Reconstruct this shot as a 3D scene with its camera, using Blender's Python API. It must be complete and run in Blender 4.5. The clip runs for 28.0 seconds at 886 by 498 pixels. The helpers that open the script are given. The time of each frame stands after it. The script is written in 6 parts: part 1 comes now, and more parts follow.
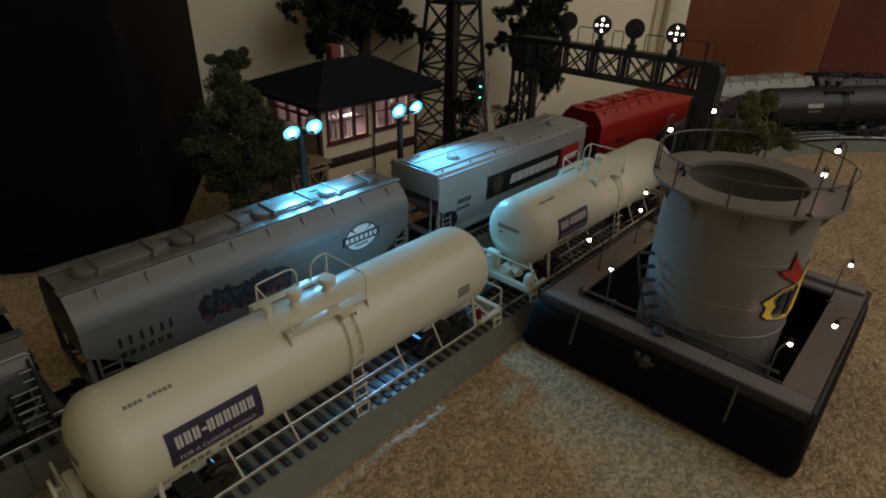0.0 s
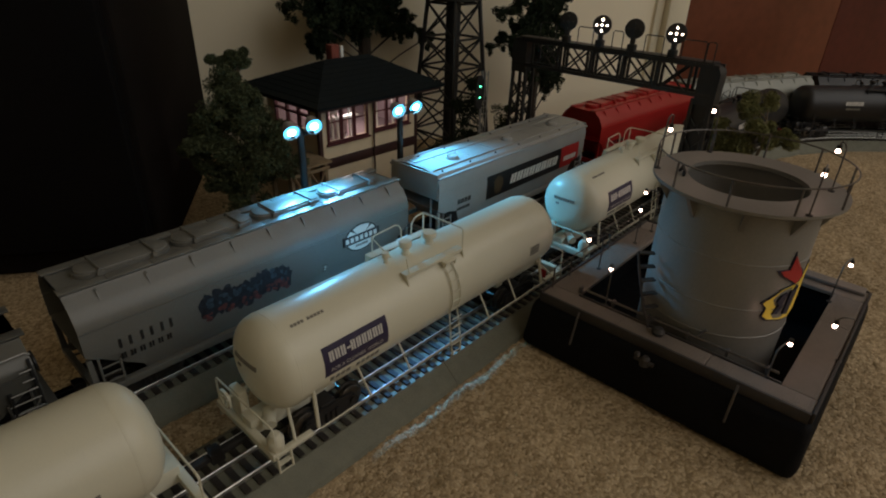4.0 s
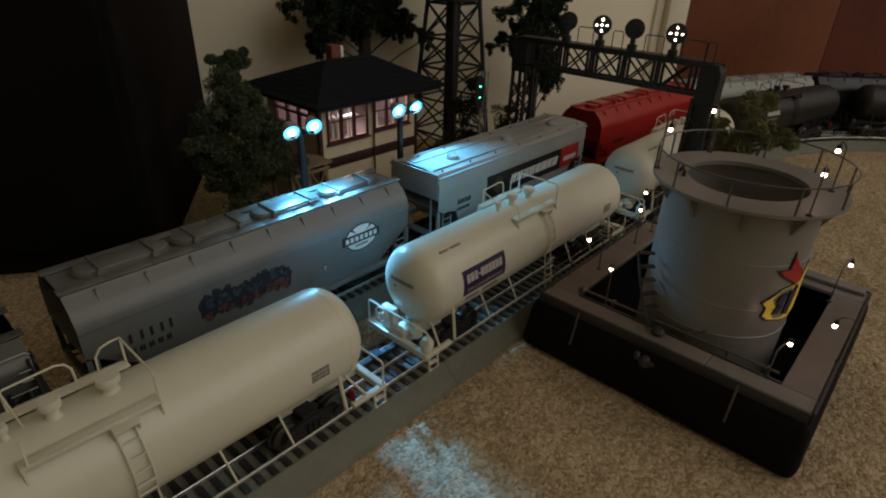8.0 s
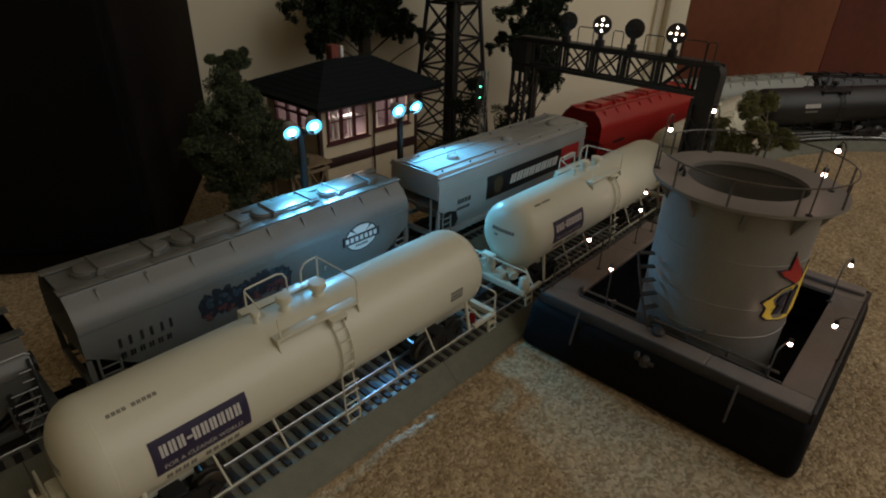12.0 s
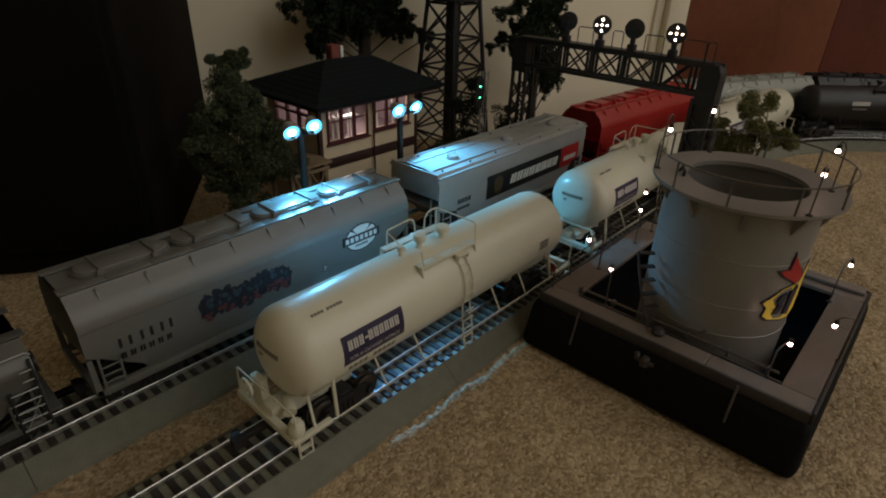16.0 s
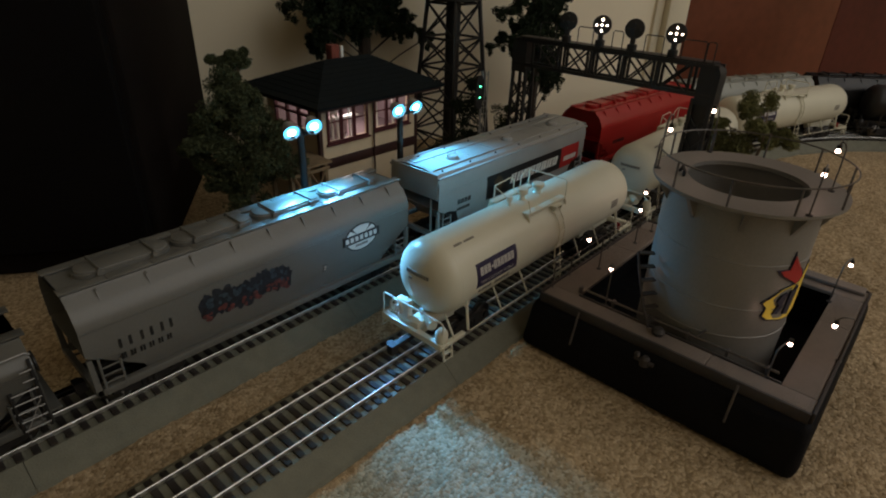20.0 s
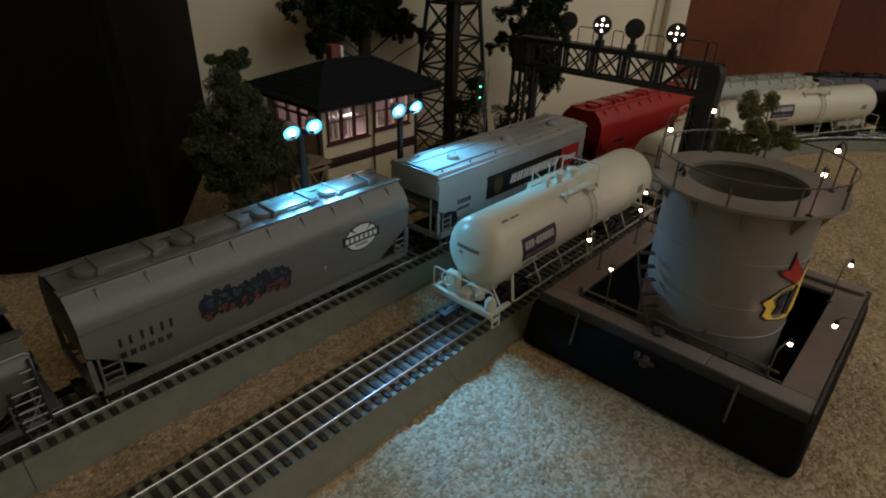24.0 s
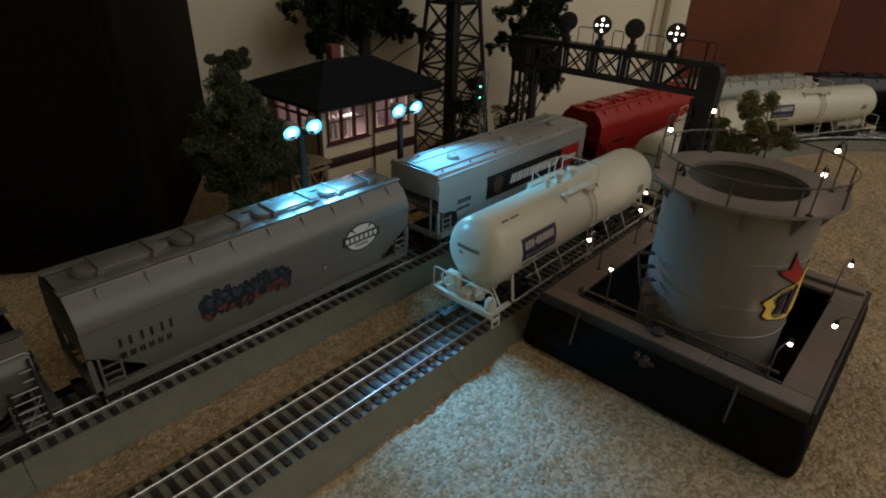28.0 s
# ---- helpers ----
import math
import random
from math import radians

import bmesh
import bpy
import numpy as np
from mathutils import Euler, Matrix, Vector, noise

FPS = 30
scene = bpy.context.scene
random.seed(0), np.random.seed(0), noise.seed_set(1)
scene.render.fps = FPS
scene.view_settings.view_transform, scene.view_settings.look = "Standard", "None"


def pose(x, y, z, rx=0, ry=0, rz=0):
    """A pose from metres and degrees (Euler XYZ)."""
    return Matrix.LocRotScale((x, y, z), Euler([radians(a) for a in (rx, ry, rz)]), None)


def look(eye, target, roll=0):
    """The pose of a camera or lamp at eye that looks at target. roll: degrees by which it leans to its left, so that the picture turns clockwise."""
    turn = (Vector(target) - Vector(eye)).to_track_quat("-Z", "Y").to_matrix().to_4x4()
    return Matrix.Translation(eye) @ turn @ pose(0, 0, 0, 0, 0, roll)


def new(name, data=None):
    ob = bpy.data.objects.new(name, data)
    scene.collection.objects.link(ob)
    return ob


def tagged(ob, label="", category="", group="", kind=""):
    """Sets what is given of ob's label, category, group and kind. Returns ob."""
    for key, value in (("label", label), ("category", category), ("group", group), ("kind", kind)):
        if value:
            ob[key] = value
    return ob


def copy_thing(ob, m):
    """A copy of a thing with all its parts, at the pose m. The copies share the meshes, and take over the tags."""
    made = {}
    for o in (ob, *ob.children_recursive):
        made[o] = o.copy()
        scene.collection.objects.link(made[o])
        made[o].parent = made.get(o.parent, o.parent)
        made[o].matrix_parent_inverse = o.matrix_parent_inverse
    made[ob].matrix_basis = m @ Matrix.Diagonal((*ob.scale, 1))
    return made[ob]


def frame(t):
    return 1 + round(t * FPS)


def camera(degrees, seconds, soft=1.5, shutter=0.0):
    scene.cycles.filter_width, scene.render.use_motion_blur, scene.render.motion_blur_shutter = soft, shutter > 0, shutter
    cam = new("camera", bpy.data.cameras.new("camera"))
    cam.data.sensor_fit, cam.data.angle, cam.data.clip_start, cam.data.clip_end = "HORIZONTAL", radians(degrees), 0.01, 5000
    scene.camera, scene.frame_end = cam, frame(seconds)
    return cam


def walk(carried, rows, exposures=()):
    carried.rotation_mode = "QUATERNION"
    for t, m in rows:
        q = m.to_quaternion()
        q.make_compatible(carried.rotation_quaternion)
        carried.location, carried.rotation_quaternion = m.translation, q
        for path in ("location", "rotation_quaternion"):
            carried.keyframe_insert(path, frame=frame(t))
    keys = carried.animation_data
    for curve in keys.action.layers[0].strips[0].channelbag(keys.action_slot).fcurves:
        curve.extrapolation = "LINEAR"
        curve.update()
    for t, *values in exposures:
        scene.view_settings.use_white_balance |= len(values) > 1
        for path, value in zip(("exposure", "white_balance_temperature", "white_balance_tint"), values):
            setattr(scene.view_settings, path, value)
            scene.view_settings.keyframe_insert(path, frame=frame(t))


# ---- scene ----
# camera: stands still
cam = camera(76.08, 28.0, soft=2.0)
EYE, AIM = (0.0, -0.25808, 0.28436), (0.65954, 0.32839, -0.18581)
walk(cam, [(0.0, look(EYE, AIM, 1.897)), (28.0, look(EYE, AIM, 1.897))])
scene.view_settings.exposure = 0.0

# dim evening room: a faint warm remainder of light and one warm area lamp, added for the unseen room lighting
world = bpy.data.worlds.new("world")
scene.world = world
world.use_nodes = True
world.node_tree.nodes["Background"].inputs[0].default_value = (1.0, 0.9, 0.75, 1)
world.node_tree.nodes["Background"].inputs[1].default_value = 0.020


def lamp(name, kind, m, power, colour, **more):
    data = bpy.data.lights.new(name, kind)
    data.energy, data.color = power, colour
    for key, value in more.items():
        if key == "size":
            data.shape, data.size, data.size_y = "RECTANGLE", *value
        elif key == "radius":
            data.shadow_soft_size = value
        elif key == "cone":
            data.spot_size = radians(value)
        elif key == "blend":
            data.spot_blend = value
    ob = new(name, data)
    ob.matrix_basis = m
    return ob


lamp("ceiling_lamp_light", "AREA", look((1.25, -1.50, 1.25), (0.75, 0.42, 0.24)), 16.0, (0.975, 0.945, 0.905), size=(2.8, 1.6))


# ---- materials ----
def mat(name, colour, rough=0.6, metal=0.0, vary=0.12, scale=60.0, bump=0.0, fine=400.0, dark=None, island=0.0, spec=0.5):
    """A procedural material: a base colour that varies at two scales, and fine relief."""
    m = bpy.data.materials.new(name)
    m.use_nodes = True
    t = m.node_tree
    p = t.nodes["Principled BSDF"]
    p.inputs["Roughness"].default_value = rough
    p.inputs["Metallic"].default_value = metal
    p.inputs["Specular IOR Level"].default_value = spec
    co = t.nodes.new("ShaderNodeTexCoord")
    big = t.nodes.new("ShaderNodeTexNoise")
    big.inputs["Scale"].default_value = scale
    big.inputs["Detail"].default_value = 4.0
    small = t.nodes.new("ShaderNodeTexNoise")
    small.inputs["Scale"].default_value = fine
    small.inputs["Detail"].default_value = 3.0
    for n in (big, small):
        t.links.new(co.outputs["Object"], n.inputs["Vector"])
    add = t.nodes.new("ShaderNodeMath")
    add.operation = "MULTIPLY_ADD"
    t.links.new(small.outputs["Fac"], add.inputs[0])
    add.inputs[1].default_value = 0.5
    t.links.new(big.outputs["Fac"], add.inputs[2])
    ramp = t.nodes.new("ShaderNodeValToRGB")
    ramp.color_ramp.elements[0].position, ramp.color_ramp.elements[1].position = 0.45, 1.05
    lo = dark or tuple(c * (1 - vary) for c in colour)
    hi = tuple(min(1, c * (1 + vary)) for c in colour)
    ramp.color_ramp.elements[0].color, ramp.color_ramp.elements[1].color = (*lo, 1), (*hi, 1)
    t.links.new(add.outputs[0], ramp.inputs[0])
    out = ramp.outputs[0]
    if island:
        info = t.nodes.new("ShaderNodeObjectInfo")
        hsv = t.nodes.new("ShaderNodeHueSaturation")
        rng = t.nodes.new("ShaderNodeMapRange")
        rng.inputs["To Min"].default_value, rng.inputs["To Max"].default_value = 1 - island, 1 + island
        t.links.new(info.outputs["Random"], rng.inputs["Value"])
        t.links.new(rng.outputs[0], hsv.inputs["Value"])
        t.links.new(out, hsv.inputs["Color"])
        out = hsv.outputs[0]
    t.links.new(out, p.inputs["Base Color"])
    rr = t.nodes.new("ShaderNodeMapRange")
    rr.inputs["To Min"].default_value, rr.inputs["To Max"].default_value = max(0.03, rough - 0.08), min(1, rough + 0.1)
    t.links.new(big.outputs["Fac"], rr.inputs["Value"])
    t.links.new(rr.outputs[0], p.inputs["Roughness"])
    if bump:
        b = t.nodes.new("ShaderNodeBump")
        b.inputs["Strength"].default_value = bump
        b.inputs["Distance"].default_value = 0.001
        t.links.new(small.outputs["Fac"], b.inputs["Height"])
        t.links.new(b.outputs[0], p.inputs["Normal"])
    return m


def glow(name, colour, strength):
    m = bpy.data.materials.new(name)
    m.use_nodes = True
    p = m.node_tree.nodes["Principled BSDF"]
    p.inputs["Base Color"].default_value = (*colour, 1)
    p.inputs["Emission Color"].default_value = (*colour, 1)
    p.inputs["Emission Strength"].default_value = strength
    return m



def carpet_material():
    """Cut pile: tufts of three tan shades with dark gaps, and broad trodden patches."""
    m = bpy.data.materials.new("carpet_pile")
    m.use_nodes = True
    t = m.node_tree
    p = t.nodes["Principled BSDF"]
    p.inputs["Roughness"].default_value = 0.95
    p.inputs["Specular IOR Level"].default_value = 0.1
    co = t.nodes.new("ShaderNodeTexCoord")
    warp = t.nodes.new("ShaderNodeTexNoise")
    warp.inputs["Scale"].default_value = 160
    mixv = t.nodes.new("ShaderNodeMixRGB")
    mixv.inputs[0].default_value = 0.003
    t.links.new(co.outputs["Object"], warp.inputs["Vector"])
    t.links.new(co.outputs["Object"], mixv.inputs[1])
    t.links.new(warp.outputs["Color"], mixv.inputs[2])
    vor = t.nodes.new("ShaderNodeTexVoronoi")
    vor.inputs["Scale"].default_value = 430
    t.links.new(mixv.outputs[0], vor.inputs["Vector"])
    ramp = t.nodes.new("ShaderNodeValToRGB")
    e = ramp.color_ramp.elements
    e[0].position, e[0].color = 0.1, (0.300, 0.220, 0.126, 1)
    e[1].position, e[1].color = 0.9, (0.570, 0.440, 0.280, 1)
    mid = e.new(0.5)
    mid.color = (0.435, 0.328, 0.198, 1)
    sep = t.nodes.new("ShaderNodeSeparateColor")
    t.links.new(vor.outputs["Color"], sep.inputs[0])
    t.links.new(sep.outputs[0], ramp.inputs[0])
    big = t.nodes.new("ShaderNodeTexNoise")
    big.inputs["Scale"].default_value = 9
    big.inputs["Detail"].default_value = 5
    t.links.new(co.outputs["Object"], big.inputs["Vector"])
    rng_ = t.nodes.new("ShaderNodeMapRange")
    rng_.inputs["From Min"].default_value, rng_.inputs["From Max"].default_value = 0.3, 0.7
    rng_.inputs["To Min"].default_value, rng_.inputs["To Max"].default_value = 0.82, 1.12
    t.links.new(big.outputs["Fac"], rng_.inputs["Value"])
    mul = t.nodes.new("ShaderNodeHueSaturation")
    t.links.new(ramp.outputs[0], mul.inputs["Color"])
    t.links.new(rng_.outputs[0], mul.inputs["Value"])
    t.links.new(mul.outputs[0], p.inputs["Base Color"])
    b = t.nodes.new("ShaderNodeBump")
    b.inputs["Strength"].default_value = 0.7
    b.inputs["Distance"].default_value = 0.0014
    b.invert = True
    t.links.new(vor.outputs["Distance"], b.inputs["Height"])
    t.links.new(b.outputs[0], p.inputs["Normal"])
    return m


CARPET = carpet_material()
BEIGE = mat("beige_wall_paint", (0.90, 0.82, 0.63), 0.85, 0, 0.04, 6, 0.15, 500, spec=0.2)
CASING = mat("cream_gloss_paint", (0.86, 0.80, 0.62), 0.4, 0, 0.04, 10, 0.05, 300)
DOORWOOD = mat("red_brown_stained_wood", (0.172, 0.052, 0.024), 0.45, 0, 0.3, 5, 0.1, 60)
DOORDARK = mat("darker_red_stained_wood", (0.115, 0.028, 0.017), 0.45, 0, 0.3, 5, 0.1, 60)
CABSIDE = mat("dark_brown_cabinet_side", (0.0105, 0.0080, 0.0068), 0.8, 0, 0.3, 8, 0.1, 300, spec=0.06)
BLACKCAB = mat("black_cabinet_finish", (0.0066, 0.0058, 0.0056), 0.8, 0, 0.3, 8, 0.1, 300, spec=0.05)
ROADBED = mat("grey_plastic_ballast", (0.165, 0.165, 0.122), 0.7, 0, 0.16, 90, 0.6, 900)
TIE = mat("dark_brown_tie_plastic", (0.022, 0.017, 0.013), 0.65, 0, 0.3, 200, 0.4, 900, island=0.3)
RAIL = mat("nickel_rail_steel", (0.92, 0.91, 0.88), 0.30, 1.0, 0.1, 120, 0.05, 500)
BLACKMETAL = mat("black_painted_metal", (0.012, 0.012, 0.012), 0.5, 0, 0.3, 120, 0.1, 600)
TRUCKBLACK = mat("black_truck_plastic", (0.014, 0.013, 0.013), 0.6, 0, 0.3, 150, 0.2, 700)
WHEEL = mat("blackened_wheel_steel", (0.12, 0.115, 0.11), 0.35, 1.0, 0.2, 200)
TANKWHITE = mat("cream_white_tank_paint", (0.665, 0.642, 0.508), 0.33, 0, 0.03, 25, 0.02, 800)
TANKBLACK = mat("black_tank_paint", (0.009, 0.009, 0.010), 0.45, 0, 0.2, 40, 0.02, 800)
PLACARD = mat("dark_violet_blue_panel", (0.030, 0.024, 0.060), 0.35, 0, 0.12, 80)
LETTER = mat("pale_grey_lettering", (0.60, 0.58, 0.54), 0.5, 0, 0.05, 100)
MARK = mat("black_lettering", (0.02, 0.02, 0.02), 0.5, 0, 0.1, 100)
FADED = mat("worn_grey_lettering", (0.22, 0.21, 0.18), 0.5, 0, 0.1, 100)
HOPGREY = mat("light_grey_hopper_paint", (0.142, 0.143, 0.131), 0.34, 0, 0.12, 22, 0.03, 700)
HOPPALE = mat("pale_grey_hopper_paint", (0.30, 0.305, 0.295), 0.36, 0, 0.12, 22, 0.03, 700)
HOPSILVER = mat("dark_grey_hopper_paint", (0.105, 0.105, 0.095), 0.32, 0.2, 0.06, 30, 0.03, 700)
HOPRED = mat("red_hopper_paint", (0.36, 0.018, 0.016), 0.32, 0, 0.08, 30, 0.03, 700)
HOPTAN = mat("dull_grey_green_hopper_paint", (0.30, 0.31, 0.275), 0.4, 0, 0.06, 30)
WHITE = mat("white_decal", (0.72, 0.72, 0.68), 0.45, 0, 0.04, 100)
DECALRED = mat("red_decal", (0.40, 0.02, 0.02), 0.45, 0, 0.06, 100)
DECALSLOTBLACK = mat("black_decal_and_slot_shade", (0.012, 0.012, 0.013), 0.4, 0, 0.15, 100)
YELLOW = mat("yellow_decal", (0.85, 0.62, 0.08), 0.45, 0, 0.05, 100)
NAVY = mat("navy_decal", (0.012, 0.014, 0.035), 0.45, 0, 0.1, 100)
OILTANK = mat("mid_grey_tank_steel", (0.225, 0.218, 0.200), 0.42, 0.25, 0.13, 16, 0.05, 500)
OILTANKIN = mat("grey_tank_inside", (0.24, 0.235, 0.22), 0.6, 0.1, 0.12, 20, 0.1, 500)
DECK = mat("grey_brown_grated_deck", (0.205, 0.168, 0.142), 0.6, 0, 0.1, 120, 0.5, 1500)
DECKEDGE = mat("dark_deck_edge", (0.035, 0.03, 0.028), 0.6, 0, 0.2, 120)
PLASTICBAG = mat("black_base_plastic", (0.005, 0.005, 0.006), 0.7, 0, 0.3, 30, 1.0, 75, spec=0.12)
STEELPOST = mat("grey_rail_post", (0.12, 0.108, 0.10), 0.4, 0.5, 0.15, 200)
HOUSEWALL = mat("cream_clapboard_paint", (0.74, 0.62, 0.43), 0.7, 0, 0.06, 60, 0.2, 400)
HOUSETRIM = mat("dark_brown_trim_paint", (0.045, 0.018, 0.015), 0.55, 0, 0.2, 80)
WINFRAME = mat("maroon_window_frame", (0.085, 0.018, 0.022), 0.5, 0, 0.15, 100)
ROOF = mat("dark_green_shingle", (0.006, 0.010, 0.012), 0.85, 0, 0.35, 70, 0.6, 500, spec=0.15)
INSIDE = mat("pale_pink_inner_wall", (0.26, 0.20, 0.21), 0.8, 0, 0.05, 60)
LUMBER = mat("weathered_tan_lumber", (0.26, 0.19, 0.11), 0.75, 0, 0.2, 80, 0.3, 500)
BRICK = mat("red_chimney_brick", (0.19, 0.05, 0.035), 0.85, 0, 0.25, 150, 0.5, 600)
BARK = mat("pale_grey_bark", (0.20, 0.16, 0.11), 0.85, 0, 0.35, 120, 0.8, 500)
DARKBARK = mat("dark_bark", (0.035, 0.026, 0.018), 0.9, 0, 0.3, 120, 0.8, 500)
LEAF = mat("dull_green_foliage", (0.066, 0.078, 0.040), 0.85, 0, 0.45, 160, 0.5, 900, dark=(0.028, 0.037, 0.020), spec=0.15)
PINE = mat("dark_pine_foliage", (0.020, 0.030, 0.016), 0.85, 0, 0.4, 160, 0.5, 900, spec=0.15)
SAGE = mat("olive_foliage", (0.20, 0.20, 0.085), 0.85, 0, 0.4, 160, 0.5, 900, dark=(0.05, 0.055, 0.022), spec=0.15)
SILVER = mat("silver_painted_mast", (0.30, 0.30, 0.29), 0.4, 0.4, 0.15, 200)
FLOODBLOOM = glow("flood_lamp_bloom", (0.06, 0.52, 1.0), 5.5)
FLOODCORE = glow("flood_lamp_core_glow", (0.58, 0.93, 1.0), 13.0)
BULBGLOW = glow("bulb_glow", (1.0, 0.62, 0.50), 18)
SIGGLOW = glow("signal_lamp_glow", (1.0, 0.78, 0.62), 12)
GREENGLOW = glow("green_signal_glow", (0.10, 1.0, 0.45), 7)


# ---- mesh helpers ----
def part(name, bm, material, parent=None, label="", smooth=True):
    me = bpy.data.meshes.new(name)
    bmesh.ops.recalc_face_normals(bm, faces=bm.faces[:])
    bm.to_mesh(me)
    bm.free()
    me.materials.append(material)
    if smooth:
        me.shade_smooth()
        me.set_sharp_from_angle(angle=radians(35))
    ob = new(name, me)
    if parent is not None:
        ob.parent = parent
    if label:
        ob["label"] = label
    return ob


def thing(name, m, label, category, group="", kind=""):
    ob = new(name)
    ob.empty_display_size = 0.02
    ob.matrix_basis = m
    return tagged(ob, label, category, group, kind)


def box(bm, x0, x1, y0, y1, z0, z1, bev=0.0):
    vs = [bm.verts.new((x, y, z)) for z in (z0, z1) for y in (y0, y1) for x in (x0, x1)]
    fs = [bm.faces.new([vs[i] for i in q]) for q in ((0, 2, 3, 1), (4, 5, 7, 6), (0, 1, 5, 4), (2, 6, 7, 3), (0, 4, 6, 2), (1, 3, 7, 5))]
    if bev:
        es = list({e for f in fs for e in f.edges})
        bmesh.ops.bevel(bm, geom=es, offset=bev, segments=2, profile=0.5, affect="EDGES")
    return vs


def rod(bm, p, q, r, n=8, r2=None):
    p, q = Vector(p), Vector(q)
    r2 = r if r2 is None else r2
    d = (q - p).to_track_quat("Z", "Y").to_matrix()
    rings = []
    for c, rad in ((p, r), (q, r2)):
        rings.append([bm.verts.new(c + d @ Vector((rad * math.cos(2 * math.pi * i / n), rad * math.sin(2 * math.pi * i / n), 0))) for i in range(n)])
    for i in range(n):
        j = (i + 1) % n
        bm.faces.new((rings[0][i], rings[0][j], rings[1][j], rings[1][i]))
    bm.faces.new(rings[0][::-1])
    bm.faces.new(rings[1])


def tube(bm, pts, r, n=6):
    """A bent round bar through the points."""
    pts = [Vector(p) for p in pts]
    rings = []
    for k, p in enumerate(pts):
        a, b = pts[max(0, k - 1)], pts[min(len(pts) - 1, k + 1)]
        d = (b - a).to_track_quat("Z", "Y").to_matrix() if k == 0 else None
        w = (b - a).normalized()
        if k == 0:
            u = d @ Vector((1, 0, 0))
        u = (u - w * u.dot(w)).normalized()
        s = w.cross(u)
        rings.append([bm.verts.new(p + r * (u * math.cos(2 * math.pi * i / n) + s * math.sin(2 * math.pi * i / n))) for i in range(n)])
    for a, b in zip(rings, rings[1:]):
        for i in range(n):
            j = (i + 1) % n
            bm.faces.new((a[i], a[j], b[j], b[i]))
    bm.faces.new(rings[0][::-1])
    bm.faces.new(rings[-1])


def lathe(bm, profile, n=24, m=None):
    """A body of revolution about z from (radius, height) pairs; radius 0 closes it."""
    m = m or Matrix.Identity(4)
    rings = []
    for r, z in profile:
        if r <= 1e-9:
            rings.append([bm.verts.new(m @ Vector((0, 0, z)))])
        else:
            rings.append([bm.verts.new(m @ Vector((r * math.cos(2 * math.pi * i / n), r * math.sin(2 * math.pi * i / n), z))) for i in range(n)])
    for a, b in zip(rings, rings[1:]):
        for i in range(n):
            j = (i + 1) % n
            if len(a) == 1 and len(b) == 1:
                continue
            if len(a) == 1:
                bm.faces.new((a[0], b[i], b[j]))
            elif len(b) == 1:
                bm.faces.new((a[i], a[j], b[0]))
            else:
                bm.faces.new((a[i], a[j], b[j], b[i]))


def prism(bm, pts, d):
    """A solid from a flat outline of 3D points, pushed along the vector d."""
    a = [bm.verts.new(Vector(p)) for p in pts]
    b = [bm.verts.new(Vector(p) + Vector(d)) for p in pts]
    n = len(pts)
    bm.faces.new(a[::-1])
    bm.faces.new(b)
    for i in range(n):
        j = (i + 1) % n
        bm.faces.new((a[i], a[j], b[j], b[i]))


def ball(bm, c, r, n=12, squash=1.0):
    prof = [(r * math.sin(math.pi * k / 8), -r * squash * math.cos(math.pi * k / 8)) for k in range(9)]
    prof[0], prof[-1] = (0, -r * squash), (0, r * squash)
    lathe(bm, prof, n, Matrix.Translation(c))


def bars(bm, u0, v0, w, h, n, place, gap=0.28, slant=0.0, hollow=True, d=0.0006):
    """A row of n plain blocks that stand for writing; place(u, v, d) lays a point of the row on its surface."""
    step = w / n
    for k in range(n):
        a, b = u0 + k * step, u0 + (k + 1 - gap) * step
        pieces = [(a, b, v0, v0 + h)]
        if hollow:
            t = (b - a) * 0.42
            pieces = [(a, a + t, v0, v0 + h), (b - t, b, v0, v0 + h)]
        for p0, p1, q0, q1 in pieces:
            s0, s1 = slant * (q0 - v0), slant * (q1 - v0)
            f = [place(p0 + s0, q0, d), place(p1 + s0, q0, d), place(p1 + s1, q1, d), place(p0 + s1, q1, d)]
            bk = [place(p0 + s0, q0, -0.0002), place(p1 + s0, q0, -0.0002), place(p1 + s1, q1, -0.0002), place(p0 + s1, q1, -0.0002)]
            fv, bv = [bm.verts.new(p) for p in f], [bm.verts.new(p) for p in bk]
            bm.faces.new(fv)
            for i in range(4):
                j = (i + 1) % 4
                bm.faces.new((fv[i], bv[i], bv[j], fv[j]))


def words(text, size, place, d=0.0006, spread=1.0):
    """The mesh of a line of writing in the built-in font, laid on a surface by place(u, v, d)."""
    curve = bpy.data.curves.new("words", "FONT")
    curve.body, curve.size, curve.resolution_u = text, size, 3
    tmp = bpy.data.objects.new("words", curve)
    scene.collection.objects.link(tmp)
    me = bpy.data.meshes.new_from_object(tmp.evaluated_get(bpy.context.evaluated_depsgraph_get()))
    bm = bmesh.new()
    bm.from_mesh(me)
    for v in bm.verts:
        v.co = place(v.co.x * spread, v.co.y, d)
    bpy.data.objects.remove(tmp)
    bpy.data.curves.remove(curve)
    bpy.data.meshes.remove(me)
    return bm


# ---- the room ----
FLOOR = -0.02
WALL0, WDIR = Vector((0.39, 0.605, 0)), Vector((0.878, -0.478, 0)).normalized()
WANG = math.degrees(math.atan2(WDIR.y, WDIR.x))


def wall_pose(d, off=0.0, z=FLOOR):
    """A pose on the long wall, d metres along it and off metres into the room, with x along the wall and y into it."""
    p = WALL0 + WDIR * d - Vector((-WDIR.y, WDIR.x, 0)) * off
    return pose(p.x, p.y, z, 0, 0, WANG)


